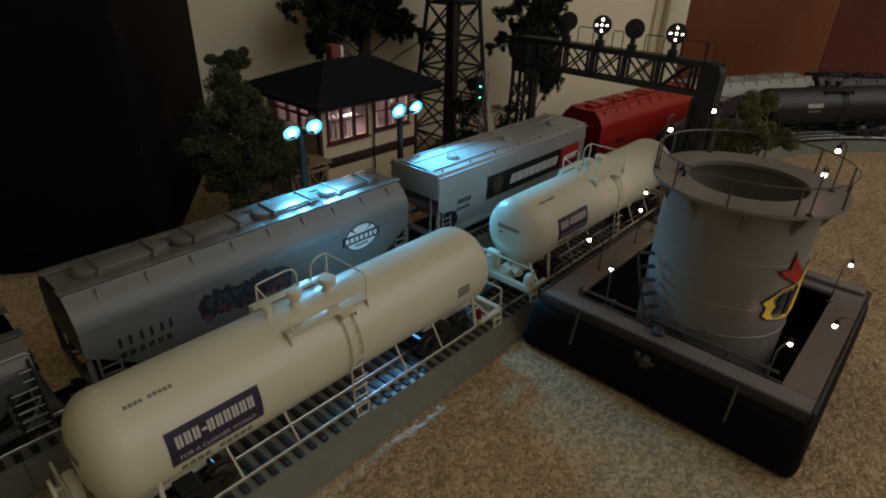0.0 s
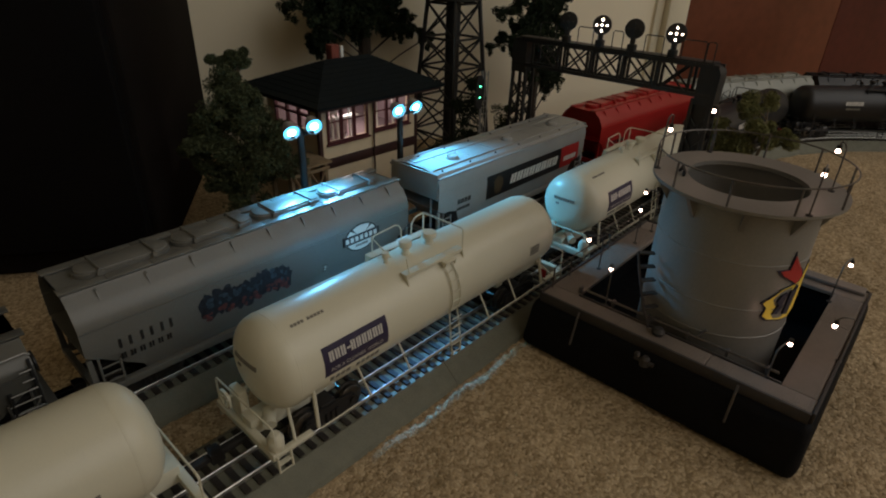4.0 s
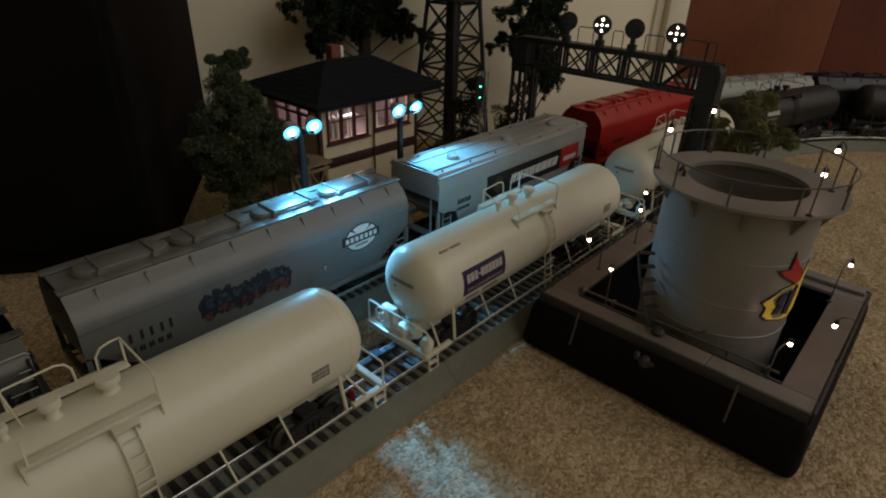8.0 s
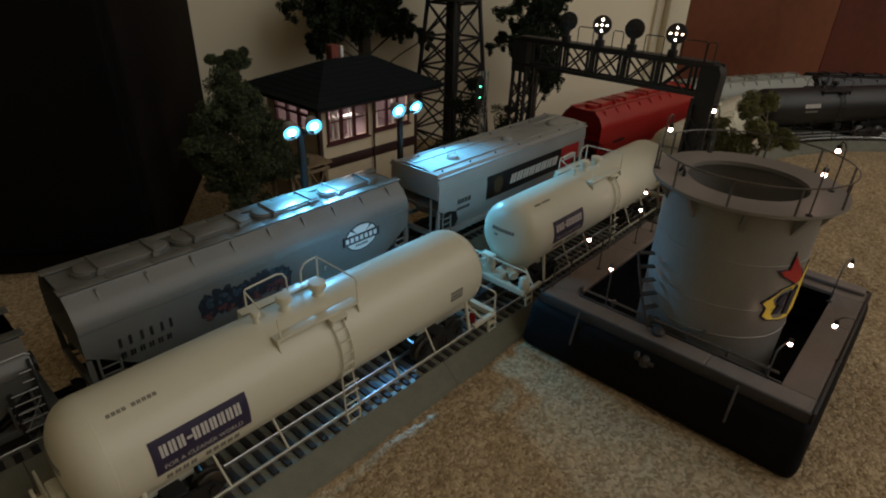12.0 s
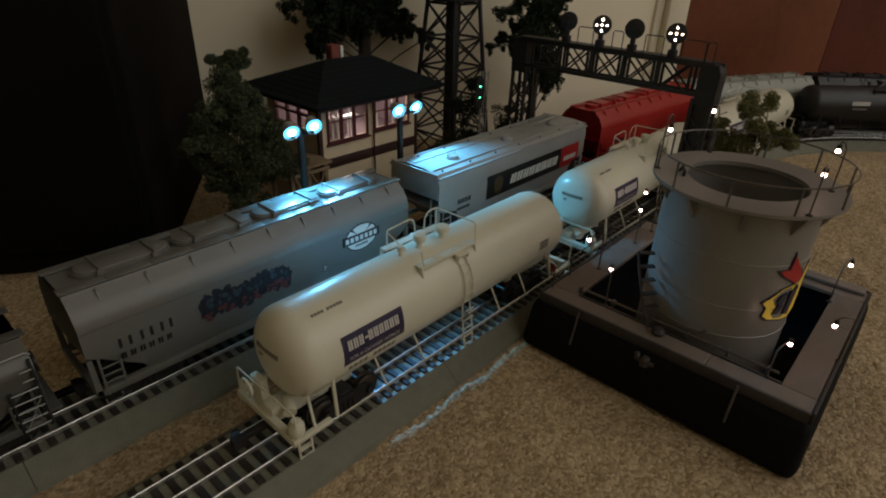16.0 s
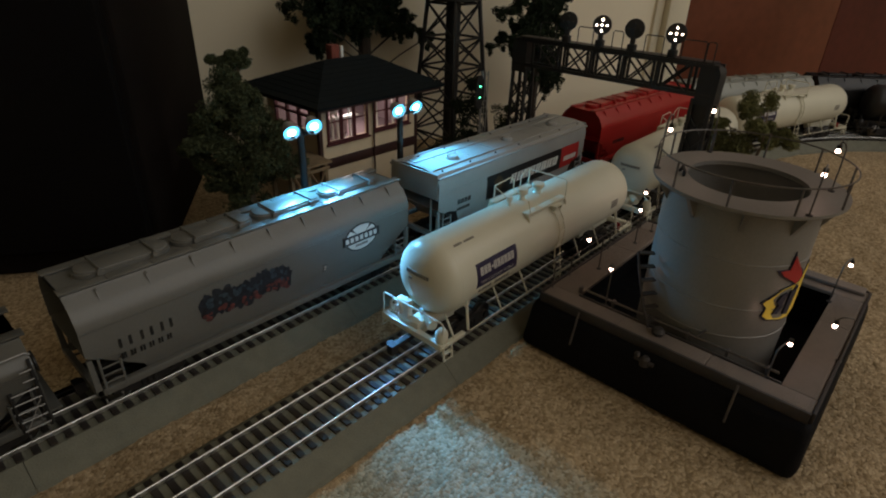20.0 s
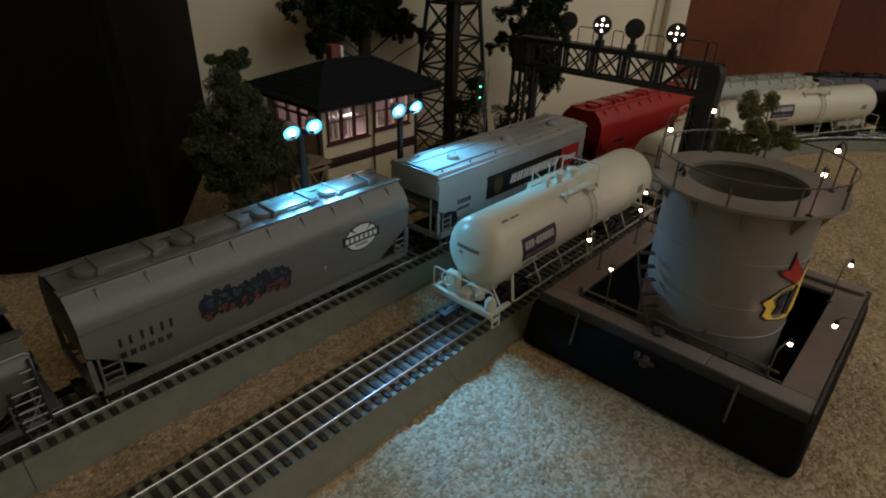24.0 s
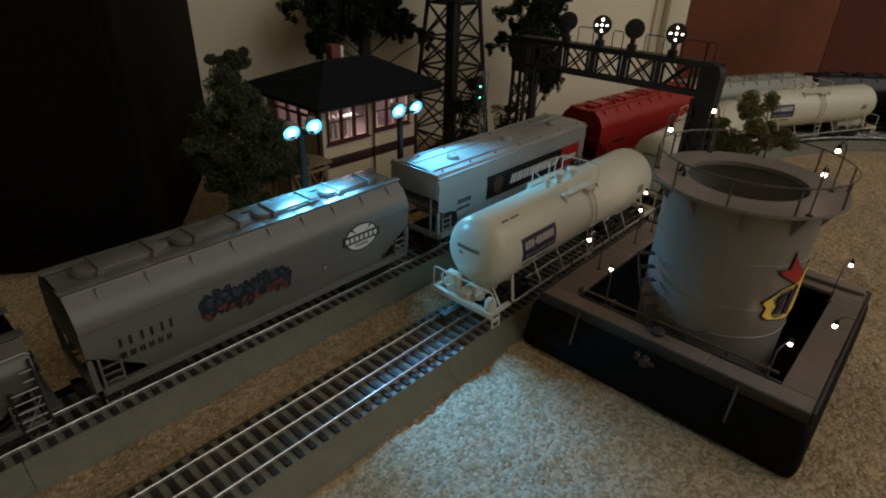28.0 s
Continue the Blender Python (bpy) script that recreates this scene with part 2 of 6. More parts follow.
def carpet():
    """One carpet sheet: a fine uneven pile where it is near, plain far out."""
    xs = np.concatenate([np.linspace(-2.0, -0.16, 8), np.arange(-0.13, 1.15, 0.0035), np.linspace(1.2, 2.9, 10)])
    ys = np.concatenate([np.linspace(-3.1, -0.36, 8), np.arange(-0.335, 0.24, 0.0035), np.linspace(0.26, 1.4, 30)])
    gx, gy = np.meshgrid(xs, ys)
    rng = np.random.default_rng(4)
    inside = (gx > -0.13) & (gx < 1.15) & (gy > -0.335) & (gy < 0.24)
    jit = np.where(inside, 1.0, 0.0)
    x = gx + rng.uniform(-0.0013, 0.0013, gx.shape) * jit
    y = gy + rng.uniform(-0.0013, 0.0013, gx.shape) * jit
    z = FLOOR + rng.uniform(-0.0012, 0.0008, gx.shape) * jit + 0.0008 * np.sin(gx * 90 + 3 * np.sin(gy * 40)) * jit
    ny, nx = gx.shape
    idx = np.arange(nx * ny).reshape(ny, nx)
    quads = np.stack([idx[:-1, :-1], idx[:-1, 1:], idx[1:, 1:], idx[1:, :-1]], -1).reshape(-1, 4)
    me = bpy.data.meshes.new("floor")
    me.from_pydata(np.stack([x, y, z], -1).reshape(-1, 3).tolist(), [], quads.tolist())
    me.shade_smooth()
    me.materials.append(CARPET)
    return tagged(new("floor", me), "tan cut-pile carpet over the whole room floor", "carpet", kind="structure")


carpet()


def wall(name, label, m, x0, x1, h, material, thick=0.1):
    bm = bmesh.new()
    box(bm, x0, x1, 0, thick, 0, h)
    ob = part(name, bm, material, smooth=False)
    ob.matrix_basis = m
    return tagged(ob, label, "wall", kind="structure")


DOOR0, DOOR1 = 0.872, 2.4
wall("wall_north", "plain beige painted wall behind the model railway", wall_pose(0), -1.25, DOOR0 - 0.062, 2.4, BEIGE)
wall("wall_north_end", "plain beige painted wall beyond the wooden doors", wall_pose(0), DOOR1, 2.7, 2.4, BEIGE)
wall("wall_east", "plain beige painted end wall of the room", pose(3.67, 1.19, FLOOR, 0, 0, WANG - 90), 2.08, 4.63, 2.4, BEIGE)
wall("wall_south", "plain beige painted wall behind the camera", pose(1.91, -3.13, FLOOR, 0, 0, WANG + 180), 0.42, 4.37, 2.4, BEIGE)
wall("wall_west", "plain beige painted wall at the dark end", pose(-1.9, -1.2, FLOOR, 0, 0, WANG + 90), 0.13, 2.68, 2.4, BEIGE)
bm = bmesh.new()
box(bm, -1.25, 2.7, -2.65, 0.1, 2.402, 2.48)
ob = part("ceiling", bm, BEIGE, smooth=False)
ob.matrix_basis = wall_pose(0)
tagged(ob, "plain pale painted ceiling", "ceiling", kind="structure")

# door casing and the wide red-brown wooden door
bm = bmesh.new()
box(bm, DOOR0 - 0.062, DOOR0 - 0.044, -0.006, 0.1, 0, 2.1, 0.003)
box(bm, DOOR0 - 0.044, DOOR0, -0.020, 0.1, 0, 2.1, 0.003)
ob = part("trim", bm, CASING)
ob.matrix_basis = wall_pose(0)
tagged(ob, "cream painted door casing on the beige wall", "door casing", kind="structure")
door = thing("door_1", wall_pose(DOOR0), "closed red-brown stained wooden door with flush panels", "door", kind="structure")
bm = bmesh.new()
box(bm, 0.0, DOOR1 - DOOR0, 0.02, 0.06, 0.0, 2.1)
part("slab", bm, DOORWOOD, door, smooth=False)
for k, (a, b) in enumerate(((0.006, 0.416), (0.4175, 0.97), (0.9715, 1.50))):
    bm = bmesh.new()
    box(bm, a, b, 0.012, 0.021, 0.02, 2.08, 0.001)
    part("panel", bm, DOORDARK if k else DOORWOOD, door)

# tall black cabinet that fills the dark corner
cab = thing("cabinet", pose(0.194, 0.304, FLOOR, 0, 0, -35), "tall black cabinet standing on the carpet in the dark", "cabinet")
bm = bmesh.new()
box(bm, -0.9, 0, 0.0, 0.385, 0.0, 1.9, 0.004)
part("body", bm, CABSIDE, cab)
for a, b in ((-0.895, -0.455), (-0.448, -0.006)):
    bm = bmesh.new()
    box(bm, a, b, -0.018, 0.0, 0.03, 1.89, 0.004)
    dr = part("cabinet_door", bm, BLACKCAB, cab)
    bm = bmesh.new()
    hx = b - 0.03 if a < -0.6 else a + 0.03
    tube(bm, [(hx, -0.018, 0.8), (hx, -0.04, 0.81), (hx, -0.04, 0.97), (hx, -0.018, 0.98)], 0.004)
    part("handle", bm, BLACKMETAL, dr)


# ---- tracks ----
XC, RC = 0.96, 0.46          # the front track: straight to XC, then a curve of radius RC
YR, XR, RR = 0.121, 0.80, 0.80   # the rear track: along y = YR to XR, then a wider curve


def front(s):
    """Place and heading (degrees) s metres along the front track."""
    if s <= XC:
        return Vector((s, 0, 0)), 0.0
    a = (s - XC) / RC
    return Vector((XC + RC * math.sin(a), -RC * (1 - math.cos(a)), 0)), -math.degrees(a)


def rear(s):
    if s <= XR:
        return Vector((s, YR, 0)), 0.0
    a = (s - XR) / RR
    return Vector((XR + RR * math.sin(a), YR - RR * (1 - math.cos(a)), 0)), -math.degrees(a)


def sweep(bm, way, s0, s1, step, outline):
    """Sweeps a closed (y, z) outline along a track."""
    n = max(1, int(round((s1 - s0) / step)))
    rings = []
    for k in range(n + 1):
        p, h = way(s0 + (s1 - s0) * k / n)
        m = pose(p.x, p.y, p.z, 0, 0, h)
        rings.append([bm.verts.new(m @ Vector((0, y, z))) for y, z in outline])
    c = len(outline)
    for a, b in zip(rings, rings[1:]):
        for i in range(c):
            j = (i + 1) % c
            bm.faces.new((a[i], a[j], b[j], b[i]))
    bm.faces.new(rings[0][::-1])
    bm.faces.new(rings[-1])


BED = [(-0.042, FLOOR), (-0.0405, -0.0165), (-0.0264, -0.0045), (0.0264, -0.0045), (0.0405, -0.0165), (0.042, FLOOR)]
RAILS = [(-0.00035, -0.0037), (-0.00030, -0.0030), (-0.00025, -0.0022), (-0.00025, -0.0014)]
RAILS += [(-0.00065 * math.cos(math.pi * k / 10), -0.00075 + 0.00075 * math.sin(math.pi * k / 10)) for k in range(11)]
RAILS += [(-y, z) for y, z in RAILS[3::-1]]
TIEMESH = None


def track(name, way, label, s0, s1, bend):
    global TIEMESH
    tr = thing(name, Matrix.Identity(4), label, "model track", "tracks on the carpet")
    for a, b in [(s0 + 0.254 * k, min(s1, s0 + 0.254 * (k + 1))) for k in range(int(math.ceil((s1 - s0) / 0.254)))]:
        bm = bmesh.new()
        sweep(bm, way, a + 0.0002, b - 0.0002, 0.02 if b > bend else 0.3, BED)
        part("roadbed_section", bm, ROADBED, tr, smooth=False)
    for off in (-0.01685, 0.0, 0.01685):
        bm = bmesh.new()
        sweep(bm, way, s0, s1, 0.02, [(y + off, z) for y, z in RAILS])
        part("rail", bm, RAIL, tr)
    if TIEMESH is None:
        bm = bmesh.new()
        box(bm, -0.0022, 0.0022, -0.0255, 0.0255, -0.0046, -0.0031, 0.0004)
        o = part("tie", bm, TIE, tr)
        TIEMESH = o.data
        bpy.data.objects.remove(o)
    n = 0
    far = bmesh.new()
    s = s0 + 0.005
    while s < s1:
        p, h = way(s)
        if -0.16 < s < bend + 0.25:
            o = new("tie", TIEMESH)
            o.parent = tr
            o.matrix_basis = pose(p.x, p.y, 0, 0, 0, h)
        else:
            m = pose(p.x, p.y, 0, 0, 0, h)
            prism(far, [m @ Vector(q) for q in ((-0.0022, -0.0255, -0.0046), (0.0022, -0.0255, -0.0046), (0.0022, 0.0255, -0.0046), (-0.0022, 0.0255, -0.0046))], (0, 0, 0.0016))
        s += 0.00945
    tagged(part("far_tie_run", far, TIE, tr, smooth=False), kind="stuff")
    return tr


track("front_track", front, "grey three-rail model track with dark ties on carpet", -0.75, 2.3, XC)
track("rear_track", rear, "grey three-rail model track with dark ties behind the first", -0.75, 2.4, XR)


# ---- rolling stock ----
def truck(parent, x, wheels=True):
    """A four-wheel truck: the side frames and bolster, with two wheelsets under it."""
    bm = bmesh.new()
    for s in (-1, 1):
        y = s * 0.0180
        prism(bm, [(-0.024, y, 0.008), (-0.019, y, 0.0145), (-0.008, y, 0.0165), (0.008, y, 0.0165), (0.019, y, 0.0145), (0.024, y, 0.008), (0.017, y, 0.0065), (0.009, y, 0.0035), (-0.009, y, 0.0035), (-0.017, y, 0.0065)], (0, s * 0.0022, 0))
        for k in (-0.004, 0, 0.004):
            rod(bm, (k, y + s * 0.0024, 0.0050), (k, y + s * 0.0024, 0.0125), 0.0014, 6)
        for k in (-0.0185, 0.0185):
            rod(bm, (k, y + s * 0.0018, 0.0100), (k, y + s * 0.0038, 0.0100), 0.0032, 10)
    box(bm, -0.006, 0.006, -0.018, 0.018, 0.010, 0.0175, 0.001)
    t = part("truck", bm, TRUCKBLACK, parent)
    t.location = (x, 0, 0)
    sets = []
    for k in (-0.0185, 0.0185):
        bm = bmesh.new()
        rod(bm, (0, -0.0185, 0), (0, 0.0185, 0), 0.0018, 8)
        for s in (-1, 1):
            lathe(bm, [(0, 0.0), (0.0085, 0.0), (0.0095, 0.0006), (0.0095, 0.0036), (0.0112, 0.0040), (0.0112, 0.0050), (0.0, 0.0050)], 20, pose(0, s * 0.0176, 0, s * 90, 0, 0))
        w = part("wheelset", bm, WHEEL, t)
        w.location = (k, 0, 0.0095)
        sets.append(w)
    return t, sets


def coupler(parent, x, s):
    bm = bmesh.new()
    box(bm, min(x, x + s * 0.02), max(x, x + s * 0.02), -0.0025, 0.0025, 0.0105, 0.0145, 0.0006)
    prism(bm, [(x + s * 0.019, -0.0045, 0.009), (x + s * 0.026, -0.0045, 0.009), (x + s * 0.026, 0.001, 0.009), (x + s * 0.023, 0.004, 0.009), (x + s * 0.019, 0.0035, 0.009)], (0, 0, 0.008))
    part("coupler", bm, TRUCKBLACK, parent)


TZ, TR = 0.058, 0.0313


def on_tank(u, v, d):
    """A point on the near side of the tank: u along it, v up round it from its middle height."""
    a = v / TR
    return Vector((u, -(TR + d) * math.cos(a), TZ + (TR + d) * math.sin(a)))


def panel(bm, place, u0, u1, v0, v1, nu=2, nv=8, d=0.0005):
    """A thin plate bent to a surface."""
    top = [[bm.verts.new(place(u0 + (u1 - u0) * i / nu, v0 + (v1 - v0) * j / nv, d)) for j in range(nv + 1)] for i in range(nu + 1)]
    low = [[bm.verts.new(place(u0 + (u1 - u0) * i / nu, v0 + (v1 - v0) * j / nv, -0.0004)) for j in range(nv + 1)] for i in range(nu + 1)]
    for i in range(nu):
        for j in range(nv):
            bm.faces.new((top[i][j], top[i + 1][j], top[i + 1][j + 1], top[i][j + 1]))
    for i in range(nu):
        bm.faces.new((top[i][0], low[i][0], low[i + 1][0], top[i + 1][0]))
        bm.faces.new((top[i][nv], top[i + 1][nv], low[i + 1][nv], low[i][nv]))
    for j in range(nv):
        bm.faces.new((top[0][j], top[0][j + 1], low[0][j + 1], low[0][j]))
        bm.faces.new((top[nu][j], low[nu][j], low[nu][j + 1], top[nu][j + 1]))


def tank_car(label, paint, group, white=True):
    """A long tank car that runs along +x; its own origin lies on the rail tops under its middle."""
    car = thing("tank_car", Matrix.Identity(4), label, "tank car", group)
    half = 0.148
    bm = bmesh.new()
    prof = [(0, -half)]
    for k in range(1, 9):
        a = math.pi / 2 * k / 8
        prof.append((TR * math.sin(a) ** 0.72, -half + 0.017 * (1 - math.cos(a))))
    for x in (-0.128, 0.128):
        prof.append((TR, x))
    prof += [(r, -z) for r, z in prof[8::-1]]
    lathe(bm, prof, 48, Matrix.Translation((0, 0, TZ)) @ pose(0, 0, 0, 0, 90, 0))
    tank = part("tank", bm, paint, car)
    # weld bands
    for x in (-0.1305, 0.1305):
        bm = bmesh.new()
        lathe(bm, [(TR - 0.001, x - 0.0008), (TR + 0.00012, x - 0.0006), (TR + 0.00012, x + 0.0006), (TR - 0.001, x + 0.0008)], 48, Matrix.Translation((0, 0, TZ)) @ pose(0, 0, 0, 0, 90, 0))
        part("weld_band", bm, paint, tank)
    # end platforms
    for s in (-1, 1):
        bm = bmesh.new()
        x = s * 0.154
        box(bm, x - 0.0025, x + 0.0025, -0.033, 0.033, 0.0150, 0.0205, 0.0006)
        box(bm, min(x, s * 0.128), max(x, s * 0.128), -0.0335, -0.0295, 0.0165, 0.0195, 0.0005)
        box(bm, min(x, s * 0.128), max(x, s * 0.128), 0.0295, 0.0335, 0.0165, 0.0195, 0.0005)
        box(bm, min(x, s * 0.09), max(x, s * 0.09), -0.006, 0.006, 0.0140, 0.0260, 0.001)
        prism(bm, [(s * 0.100, -0.004, 0.026), (s * 0.135, -0.004, 0.022), (s * 0.127, -0.004, 0.040), (s * 0.100, -0.004, 0.034)], (0, 0.008, 0))
        for y in (-1, 1):
            rod(bm, (s * 0.123, y * 0.0315, 0.018), (s * 0.1215, y * 0.027, 0.045), 0.0013, 6)
            rod(bm, (s * 0.140, y * 0.0315, 0.019), (s * 0.132, y * 0.012, 0.034), 0.0010, 6)
        part("end_platform", bm, paint, car)
        bm = bmesh.new()
        tube(bm, [(x, -0.0325, 0.020), (x, -0.0325, 0.0375), (x, -0.031, 0.039), (x, 0.031, 0.039), (x, 0.0325, 0.0375), (x, 0.0325, 0.020)], 0.0007)
        part("end_rail", bm, paint, car)
        for y in (-1, 1):
            bm = bmesh.new()
            tube(bm, [(x, y * 0.0335, 0.018), (x, y * 0.0345, 0.006), (x - s * 0.009, y * 0.0345, 0.006), (x - s * 0.009, y * 0.0335, 0.018)], 0.0009)
            box(bm, x - 0.0045 - s * 0.0045, x + 0.0045 - s * 0.0045, y * 0.0335 - 0.0015, y * 0.0335 + 0.0015, 0.0115, 0.0125)
            part("step", bm, paint, car)
        coupler(car, s * 0.154, s)
    # brake gear on the rear platform
    bm = bmesh.new()
    lathe(bm, [(0.0055, -0.0008), (0.0068, -0.0008), (0.0068, 0.0008), (0.0055, 0.0008), (0.0055, -0.0008)], 16, pose(-0.1585, 0.013, 0.036, 0, 90, 0))
    for k in range(5):
        a = k * 2 * math.pi / 5
        rod(bm, (-0.1585, 0.013, 0.036), (-0.1585, 0.013 + 0.0058 * math.cos(a), 0.036 + 0.0058 * math.sin(a)), 0.0006, 5)
    rod(bm, (-0.1585, 0.013, 0.036), (-0.150, 0.013, 0.036), 0.0012, 6)
    part("brake_wheel", bm, paint, car)
    bm = bmesh.new()
    box(bm, -0.153, -0.147, 0.006, 0.019, 0.0195, 0.040, 0.0012)
    rod(bm, (-0.140, -0.004, 0.026), (-0.146, -0.014, 0.024), 0.0042, 12)
    part("brake_cylinder", bm, paint, car)
    bm = bmesh.new()
    lathe(bm, [(0, 0), (0.0042, 0), (0.0050, 0.002), (0.0050, 0.008), (0.0030, 0.0115), (0, 0.012)], 14, pose(-0.1515, -0.029, 0.0205))
    part("valve_pot", bm, paint, car)
    bm = bmesh.new()
    box(bm, 0.1300, 0.1306, -0.0315, -0.0255, 0.0195, 0.0275, 0.0003)
    part("tag", bm, DECALRED, car, "small red tag on the platform")
    # side running rail on struts
    for y in (-1, 1):
        bm = bmesh.new()
        tube(bm, [(-0.123, y * 0.0335, 0.0185), (-0.05, y * 0.0335, 0.0185), (0.05, y * 0.0335, 0.0185), (0.123, y * 0.0335, 0.0185)], 0.0006)
        part("side_rail", bm, paint, car)
        for x in (-0.082, -0.045, 0.045, 0.082):
            bm = bmesh.new()
            rod(bm, (x, y * 0.0335, 0.0185), (x - 0.003, y * 0.0245, 0.0395), 0.0007, 6)
            part("strut", bm, paint, car)
    # ladder down the side from the walkway, with a small landing at its head
    L0, L1 = -0.0010, 0.0075
    for y in (-1, 1):
        bm = bmesh.new()
        for dx in (L0, L1):
            pts = [(dx, y * (TR + 0.0018) * math.cos(a), TZ + (TR + 0.0018) * math.sin(a)) for a in (1.02, 0.75, 0.45, 0.15, -0.15, -0.42)]
            pts += [(dx + (0.0012 if dx > 0 else -0.0012), y * 0.0338, 0.018), (dx + 0.001, y * 0.0345, 0.007)]
            tube(bm, pts, 0.0006)
        for a in (0.86, 0.62, 0.38, 0.14, -0.10, -0.33):
            p = (y * (TR + 0.0018) * math.cos(a), TZ + (TR + 0.0018) * math.sin(a))
            rod(bm, (L0, *p), (L1, *p), 0.0005, 6)
        for z in (0.040, 0.032, 0.024, 0.016, 0.008):
            rod(bm, (L0 - 0.001, y * 0.034, z), (L1 + 0.0012, y * 0.034, z), 0.0005, 6)
        part("ladder", bm, paint, car)
        bm = bmesh.new()
        box(bm, L0 - 0.0012, L1 + 0.0022, min(y * 0.0190, y * 0.0262), max(y * 0.0190, y * 0.0262), 0.0838, 0.0850, 0.0003)
        for x in (L0 - 0.0010, L1 + 0.0010):
            prism(bm, [(x, y * 0.0200, 0.0838), (x, y * 0.0260, 0.0838), (x, y * 0.0250, 0.0800)], (0.0008, 0, 0))
        part("landing", bm, paint, car)
    # top walkway with its end brackets
    for y in (-1, 1):
        bm = bmesh.new()
        box(bm, -0.0370, 0.0220, min(y * 0.0150, y * 0.0215), max(y * 0.0150, y * 0.0215), 0.0862, 0.0872, 0.0003)
        box(bm, -0.0370, 0.0220, min(y * 0.0208, y * 0.0216), max(y * 0.0208, y * 0.0216), 0.0850, 0.0874, 0.0002)
        for x in (-0.0366, 0.0208):
            prism(bm, [(x, y * 0.0165, 0.0862), (x, y * 0.0215, 0.0862), (x, y * 0.0232, 0.0786)], (0.0010, 0, 0))
        part("walkway", bm, paint, car)
    # hand rails: one hoop along the far walkway, one that crosses over the crown
    bm = bmesh.new()
    tube(bm, [(-0.0310, 0.0205, 0.0868), (-0.0310, 0.0205, 0.0985), (-0.0300, 0.0205, 0.0997), (-0.0085, 0.0205, 0.1012), (-0.0045, 0.0205, 0.0998), (-0.0022, 0.0205, 0.0960), (-0.0018, 0.0205, 0.0868)], 0.00060)
    part("hand_rail", bm, paint, car)
    bm = bmesh.new()
    tube(bm, [(0.0085, 0.0205, 0.0868), (0.0090, 0.0205, 0.0965), (0.0120, 0.0205, 0.1005), (0.0165, 0.0205, 0.1018), (0.0215, 0.0200, 0.1024), (0.0215, -0.0190, 0.1030), (0.0212, -0.0208, 0.1018), (0.0212, -0.0212, 0.0868)], 0.00060)
    part("hand_rail", bm, paint, car)
    bm = bmesh.new()
    rod(bm, (0.0215, 0.0200, 0.1022), (0.0215, 0.0200, 0.0868), 0.0007, 6)
    part("rail_post", bm, paint, car)
    bm = bmesh.new()
    rod(bm, (-0.0310, 0.0200, 0.0985), (-0.0290, 0.0020, TZ + TR - 0.0005), 0.0005, 5)
    part("rail_brace", bm, paint, car)
    bm = bmesh.new()
    rod(bm, (-0.0340, -0.0212, 0.0868), (-0.0330, -0.0170, 0.0975), 0.0005, 5)
    part("rail_post", bm, paint, car)
    # fittings on the crown: two flat-capped valves and a tall vent
    for x, r, h in ((-0.0365, 0.0026, 0.0085), (-0.0175, 0.0046, 0.0110), (0.0070, 0.0054, 0.0098)):
        bm = bmesh.new()
        lathe(bm, [(r * 0.95, -0.003), (r * 0.80, h * 0.10), (r * 0.62, h * 0.22), (r * 0.60, h * 0.46), (r * 0.98, h * 0.58), (r * 1.04, h * 0.66), (r * 1.04, h * 0.90), (r * 0.96, h * 1.0), (0, h * 1.03)], 20, pose(x, 0, TZ + TR - 0.001))
        part("dome_fitting", bm, paint, car)
    # markings
    if white:
        bm = bmesh.new()
        panel(bm, on_tank, -0.1145, -0.0635, -0.0060, 0.0146, 2, 8, 0.0003)
        sign = part("placard", bm, PLACARD, car, "dark violet-blue panel with pale lettering")
        bm = bmesh.new()
        bars(bm, -0.1105, 0.0040, 0.0132, 0.0066, 3, on_tank, 0.24, 0.0, True, 0.0006)
        bars(bm, -0.0972, 0.0064, 0.0030, 0.0014, 1, on_tank, 0.1, 0.0, False, 0.0006)
        bars(bm, -0.0940, 0.0040, 0.0270, 0.0066, 6, on_tank, 0.24, 0.0, True, 0.0006)
        part("name_lettering", bm, LETTER, sign)
        bm = words("FOR A CLEANER WORLD", 0.0037, lambda u, v, d: on_tank(-0.1105 + u, -0.0030 + v, d), 0.0007)
        part("slogan", bm, LETTER, sign, smooth=False)
        bm = bmesh.new()
        bars(bm, -0.110, -0.0125, 0.0165, 0.0033, 4, on_tank, 0.34, 0.0, True, 0.0004)
        bars(bm, -0.0895, -0.0125, 0.0200, 0.0033, 5, on_tank, 0.34, 0.0, True, 0.0004)
        part("number_lettering", bm, FADED, car)
        bm = bmesh.new()
        bars(bm, -0.1240, 0.0340, 0.0095, 0.0019, 4, on_tank, 0.34, 0.0, True, 0.0004)
        bars(bm, -0.1125, 0.0340, 0.0125, 0.0019, 5, on_tank, 0.34, 0.0, True, 0.0004)
        part("number_lettering", bm, FADED, car)
        bm = bmesh.new()
        for k in range(3):
            bars(bm, 0.100, -0.004 + k * 0.0028, 0.013, 0.0020, 5, on_tank, 0.2, 0.0, False, 0.0004)
        part("notice_lettering", bm, FADED, car)

        def on_head(u, v, d):
            rr = math.hypot(u, v) / TR
            return Vector((-half + 0.017 * (1 - math.sqrt(max(0, 1 - min(1, rr ** 1.39) ** 2))) - d, -u, TZ + v))
        bm = bmesh.new()
        bars(bm, -0.013, 0.006, 0.024, 0.0030, 9, on_head, 0.3, 0.0, True, 0.0006)
